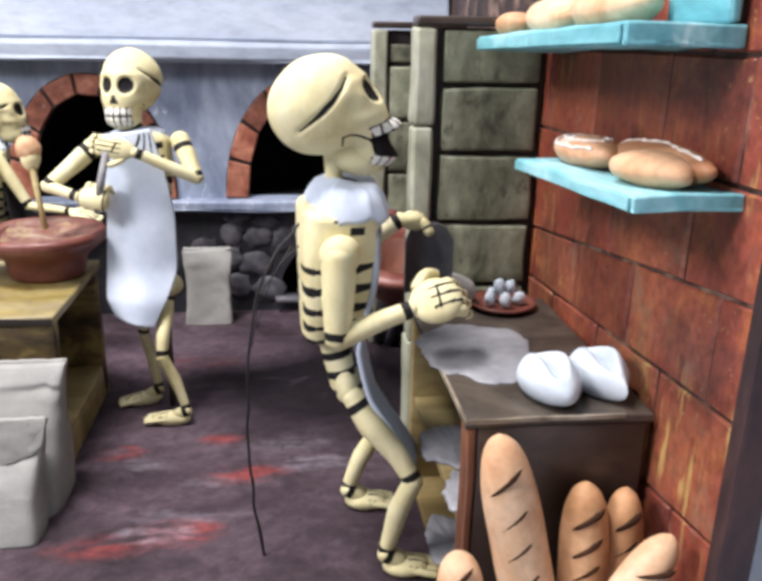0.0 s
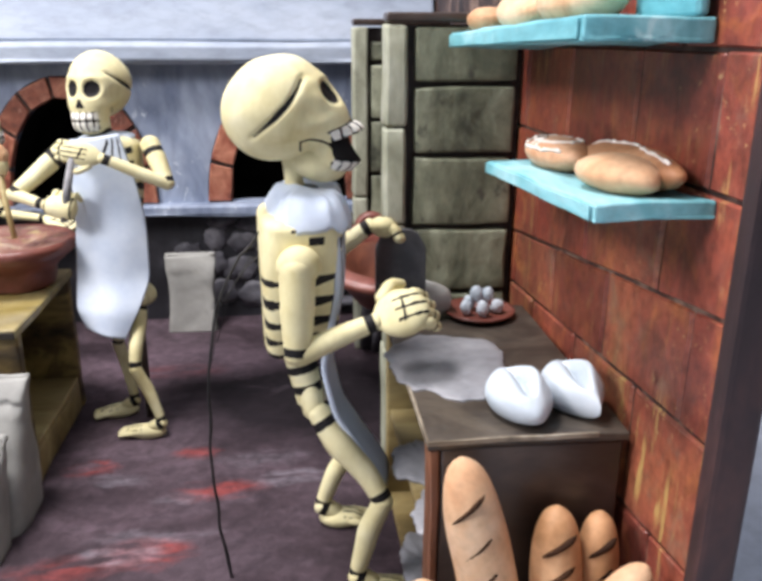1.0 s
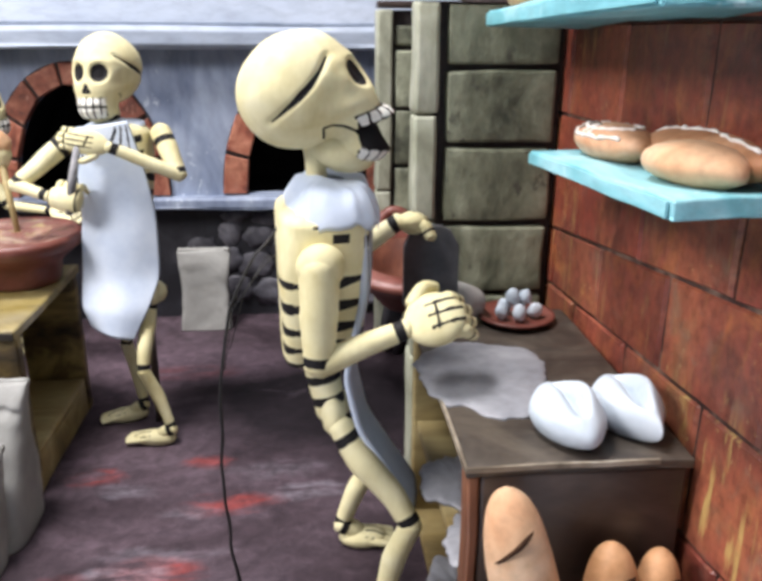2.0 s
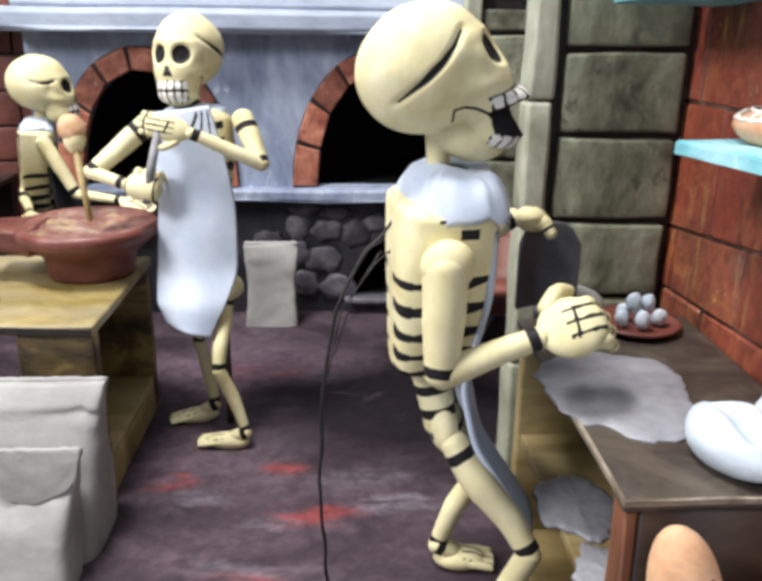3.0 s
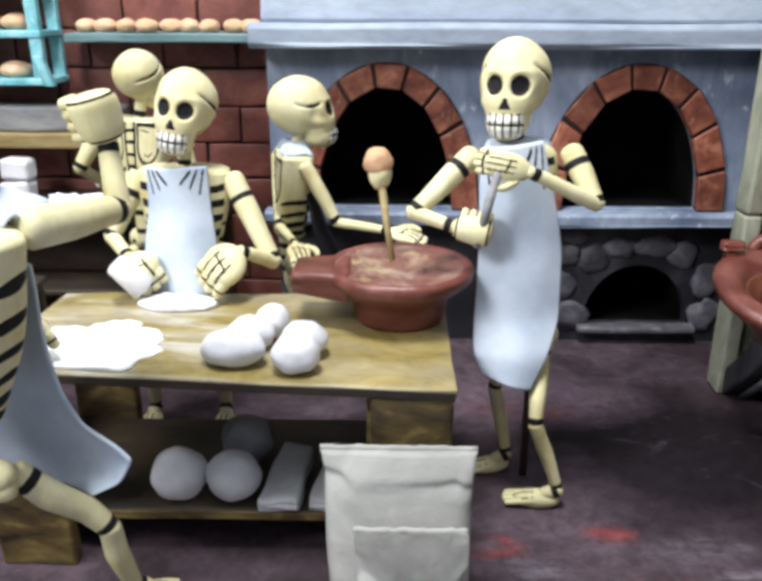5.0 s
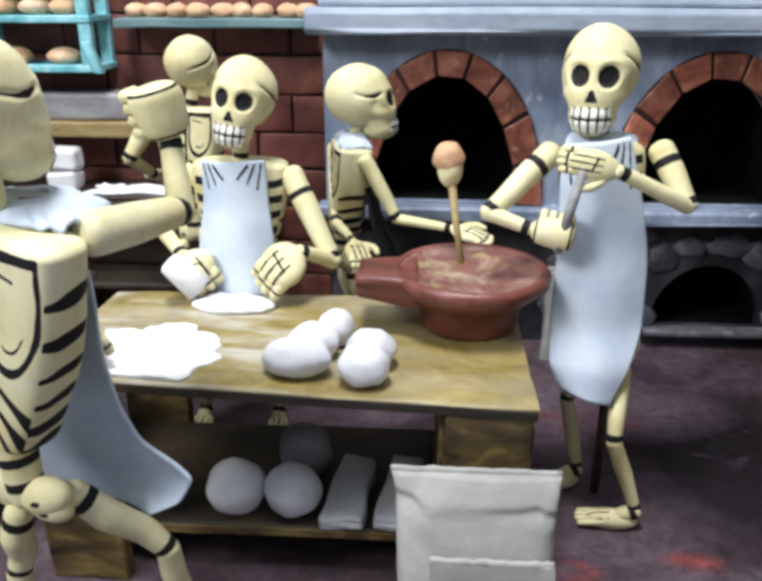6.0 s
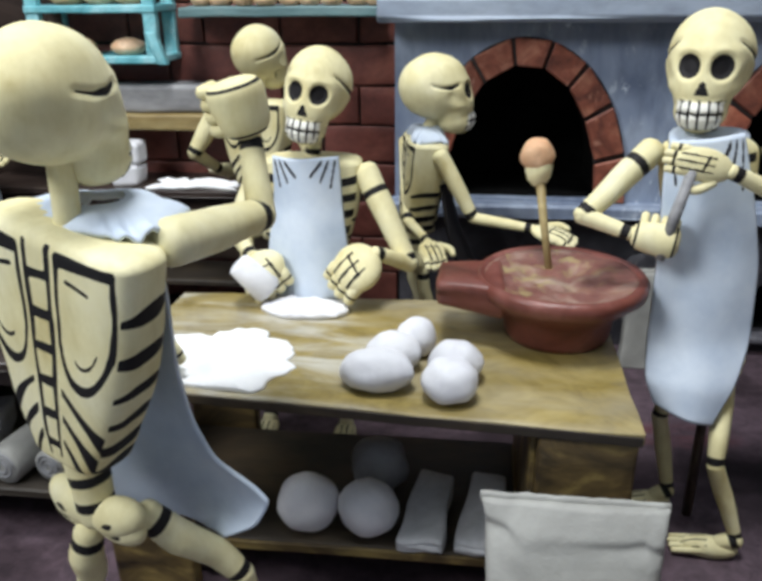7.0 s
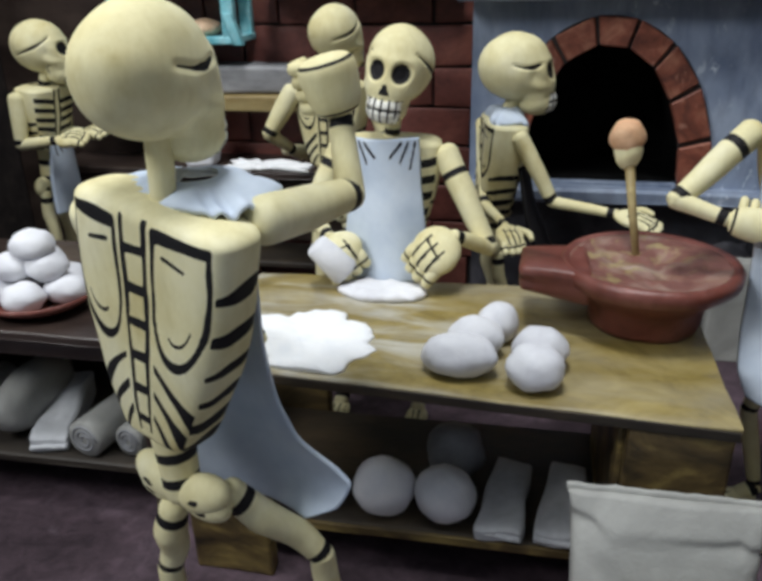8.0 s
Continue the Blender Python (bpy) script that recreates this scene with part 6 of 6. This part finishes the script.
def folded_cloth(at, width, length, thick, turn, seed, label, group):
    """A cloth folded flat in two layers, thicker toward its back."""
    ob = thing("folded_cloth", at, label, "cloth", group, turn)
    bm = boxed(-width / 2, width / 2, 0, length, 0, thick, thick * 0.32, 0.0, 7)
    for v in bm.verts:
        back = v.co.y / length
        v.co.z *= 0.62 + 0.55 * back + 0.22 * noise.noise(V(v.co.x * 7, v.co.y * 4, seed * 3.3))
        v.co.x = v.co.x * (1.10 - 0.24 * back) + 0.02 * noise.noise(V(v.co.y * 5, v.co.z * 9, seed))
        v.co.y += 0.03 * noise.noise(V(v.co.x * 6, seed, v.co.z * 5))
    part("body", bm, LINEN, ob)
    hem = [V(-0.53 * width + 1.06 * width * q / 9, 0.004 + 0.012 * noise.noise(V(q * 0.9, seed, 0)), 0.034 + 0.012 * noise.noise(V(q * 0.7, 0, seed))) for q in range(10)]
    part("hem", tube(bmesh.new(), hem, 0.016, 8), LINEN, ob, "folded front hem")
    return ob


LINEN = painted("grey_white_linen", ((0.40, 0.41, 0.43), (0.50, 0.51, 0.53), (0.60, 0.61, 0.63)), 0.75, 30.0, 200.0, relief=0.0008, dirt=0.35)
for n, x in enumerate((-1.355, -1.065)):
    folded_cloth((x, 5.47, 0.278), 0.215, 0.50, 0.125, -7, n, "white cloth folded flat on the lower shelf", "folded cloths under the work table")
for n, (x, y, r) in enumerate(((-3.36, 6.02, 0.10), (-3.62, 5.98, 0.115), (-4.62, 5.98, 0.11), (-4.90, 5.98, 0.105))):
    rolled = dough_roll((x, y, 0.357 + r), r, 0.62, -14 + 3 * n, 0, n + 5, "grey-white rolled cloth, darkened for shade, with a coiled end", "rolled cloths on the side table")
    coil = [(0.8 * r * (1 - k / 40) * math.cos(0.5 * k), 0.8 * r * (1 - k / 40) * math.sin(0.5 * k), 0.31) for k in range(34)]
    # Darker paper material puts the dim shade under the side table into the rolls.
    rolled.data.materials[0] = PAPER
    part("coil", tube(bmesh.new(), coil, 0.007, 5), SHEET, rolled, "grey coiled end of the roll")
folded_cloth((-3.92, 5.68, 0.357), 0.20, 0.66, 0.15, 14, 7, "grey-white cloth folded flat on the side table's shelf", "")
for n, (x, r) in enumerate(((-4.22, (0.15, 0.36, 0.19)), (-5.20, (0.15, 0.34, 0.17)))):
    dough_ball((x, 6.04, 0.357), r, n + 70, "long grey lump of dough on the side table's shelf", "dough lumps on the side table", PAPER)
dish = thing("dough_dish", (-4.0, 6.0, 1.152), "red clay dish piled with white dough pieces", "dish")
part("dish", lathe(bmesh.new(), [(0.01, 0), (0.22, 0), (0.32, 0.06), (0.33, 0.09), (0.29, 0.08), (0.2, 0.03), (0.01, 0.03)], 40), CLAY_RED, dish)
for n, (x, y, z) in enumerate(((-0.2, -0.1, 0.04), (0.02, -0.18, 0.04), (0.18, -0.02, 0.04), (-0.1, 0.12, 0.04), (0.1, 0.14, 0.04), (-0.1, -0.06, 0.17), (0.08, -0.02, 0.17), (0.0, 0.08, 0.17), (0.02, -0.02, 0.29))):
    dough_ball((-4.0 + x, 6.0 + y, 1.152 + z), (0.125, 0.11, 0.085), n + 40, "small white dough piece piled in a red dish", "dough pieces in the dish", FLOURED)

for n, (x, z) in enumerate(((-4.18, 1.272), (-4.16, 1.462))):
    tagged(link("white_packet", boxed(-0.13, 0.13, -0.11, 0.11, 0, 0.188, 0.04, 0.025, 3, n), FLOURED, at=(x, 8.75, z)), "white paper packet on the back table", "packet", "packets on the back table")
dust = pancake("flour_dust", (-3.62, 8.72, 1.272), (0.44, 0.14), 0.045, FLOUR, "scattered white flour on the back table", 12, 0.9, "flour")
for v in dust.data.vertices:
    v.co.z *= 0.7 + 0.9 * max(0.0, noise.noise(v.co * 130))

# paper scraps on the counter's shelf
for n, (x, y, z, w, d) in enumerate(((2.06, 3.75, 0.682, 0.14, 0.2), (2.04, 4.25, 0.682, 0.16, 0.22), (2.06, 3.72, 0.082, 0.15, 0.2), (2.05, 4.15, 0.082, 0.15, 0.24))):
    pancake("dough_scrap", (x, y, z), (w * 1.1, d * 1.15), 0.022, SHEET, "flat pale piece of dough on the counter's shelf", n + 30, 0.25)

# thin black wire from the floor to the kneading baker's back
wire = bmesh.new()
run = [V(0.95, 4.27, 0.0), V(0.90, 4.3, 0.35), V(0.88, 4.32, 0.8), V(0.90, 4.34, 1.25), V(0.96, 4.36, 1.6), V(1.08, 4.38, 1.85), V(1.20, 4.40, 1.98)]
run = [a.lerp(b, q / 7) for a, b in zip(run, run[1:]) for q in range(7)] + [run[-1]]
run = [p + 0.012 * noise.noise_vector(p * 6) * min(1, p.z * 4) for p in run]
tube(wire, run, [0.0085 + 0.005 * max(0.0, noise.noise(p * 9)) - 0.002 * k / len(run) for k, p in enumerate(run)], 8)
for k in range(2):
    tube(wire, [(0.92 + 0.03 * k, 4.34, 1.30 + 0.1 * k), (0.98 + 0.05 * k, 4.30 + 0.02 * k, 1.62 + 0.06 * k), (1.12 + 0.02 * k, 4.36, 1.80 + 0.05 * k), (1.24, 4.40, 1.90 - 0.07 * k)], 0.003, 6)
tagged(link("wire", wire, WIRE), "thin black wire rising from the floor", "wire")
rod = bmesh.new()
tube(rod, [(0.17, 6.3, 0.0), (0.17, 6.3, 1.0)], 0.028, 10)
tagged(link("support_rod", rod, DARK_WOOD), "dark wooden rod that holds a figure up", "rod")

# ---------------------------------------------------------------- bricks of the walls
def brick_mesh(length, height, depth, seed):
    bm = boxed(-length / 2, length / 2, -depth, 0, -height / 2, height / 2, 0.016, 0.014, 3, seed)
    me = bpy.data.meshes.new("brick")
    bmesh.ops.recalc_face_normals(bm, faces=bm.faces)
    for f in bm.faces:
        f.smooth = True
    for v in bm.verts:
        v.co *= U
    bm.to_mesh(me)
    bm.free()
    return me


def brick_at(mesh, parent, m):
    ob = new("brick", mesh)
    ob.parent = parent
    ob.matrix_local = m
    return ob


# courses of the right wall climb a little toward its open end
COURSES = (lambda y: 0.0, lambda y: 0.46 - 0.07 * (y - 3.4), lambda y: 0.90 - 0.13 * (y - 3.4), lambda y: 1.455 - 0.065 * (y - 3.8), lambda y: 1.87 - 0.12 * (y - 3.9), lambda y: 2.385 - 0.01 * (y - 4), lambda y: 2.87, lambda y: 3.34, lambda y: 3.88)
JOINTS = ((4.3, 3.55), (4.95, 4.2, 3.2), (4.9, 4.2, 3.48), (5.3, 4.58, 3.85, 3.085), (4.95, 4.15, 3.38), (5.25, 4.52, 3.74, 3.11), (4.9, 4.14, 3.42), (5.3, 4.5, 3.75, 3.1))


def wall_brick(y0, y1, low, high, seed):
    """A brick between two courses' lines, with a worn, uneven face."""
    bm = bmesh.new()
    proud = 0.043 + 0.006 * noise.noise(V(seed * 3.1, 0, 0))
    shares = (0.0, 0.02, 0.25, 0.5, 0.75, 0.98, 1.0)
    grid = []
    for p in shares:
        line = []
        for q in shares:
            y = y0 + 0.011 + p * (y1 - y0 - 0.022)
            z = low(y) + 0.008 + q * (high(y) - low(y) - 0.016)
            wob = noise.noise_vector(V(seed, y * 3, z * 3))
            rim = p in (0.0, 1.0) or q in (0.0, 1.0)
            line.append(bm.verts.new((-proud + 0.008 * wob.x + (0.014 if rim else 0), y + 0.006 * wob.y, z + 0.006 * wob.z)))
        grid.append(line)
    for a, b in zip(grid, grid[1:]):
        for k in range(len(shares) - 1):
            bm.faces.new((a[k], a[k + 1], b[k + 1], b[k]))
    rim = grid[0][:-1] + [r[-1] for r in grid[:-1]] + grid[-1][:0:-1] + [r[0] for r in grid[:0:-1]]
    inner = [bm.verts.new((-0.022, v.co.y, v.co.z)) for v in rim]
    for k in range(len(rim)):
        bm.faces.new((rim[k], inner[k], inner[(k + 1) % len(rim)], rim[(k + 1) % len(rim)]))
    return part("brick", bm, BRICK, wall_right, smooth=False)


for row, (low, high, cuts) in enumerate(zip(COURSES, COURSES[1:], JOINTS)):
    ends = [5.62, *cuts, 2.745]
    for k, (b, a) in enumerate(zip(ends, ends[1:])):
        wall_brick(a, b, low, high, row * 7 + k).location = V(2.843, 0, 0) * U - wall_right.location
# Added dark panel: stands in for the shade in the back-left corner.
plain("shade_panel", DARK_WOOD, "added dark brown panel standing in for the corner's shade", "wall", -6.28, -4.78, 9.10, 9.178, 0, 3.9, bevel=0.01)
SHORT = [brick_mesh(0.66, 0.325, 0.05, n + 10) for n in range(4)]
for me in SHORT:
    me.materials.append(DARK_BRICK)
for row in range(11):
    for k in range(8):
        x = -1.5 - 0.68 * k - (0.34 if row % 2 else 0)
        if x > -1.55 or x < -6.2:
            continue
        brick_at(SHORT[(row * 3 + k) % 4], wall_back, Matrix.Translation(V(x, 9.245, 0.18 + 0.345 * row) * U))


cup = bmesh.new()
lathe(cup, [(0.01, 0), (0.085, 0), (0.095, 0.02), (0.075, 0.24), (0.06, 0.25), (0.01, 0.245)], 28, (0, 0, 0), 0.05, 3)
cup_ob = tagged(link("white_scoop", cup, FLOURED, at=(-2.33, 6.50, 1.24)), "white dusty scoop tilted over the work table", "scoop")
cup_ob.rotation_euler = (radians(10), radians(-42), 0)
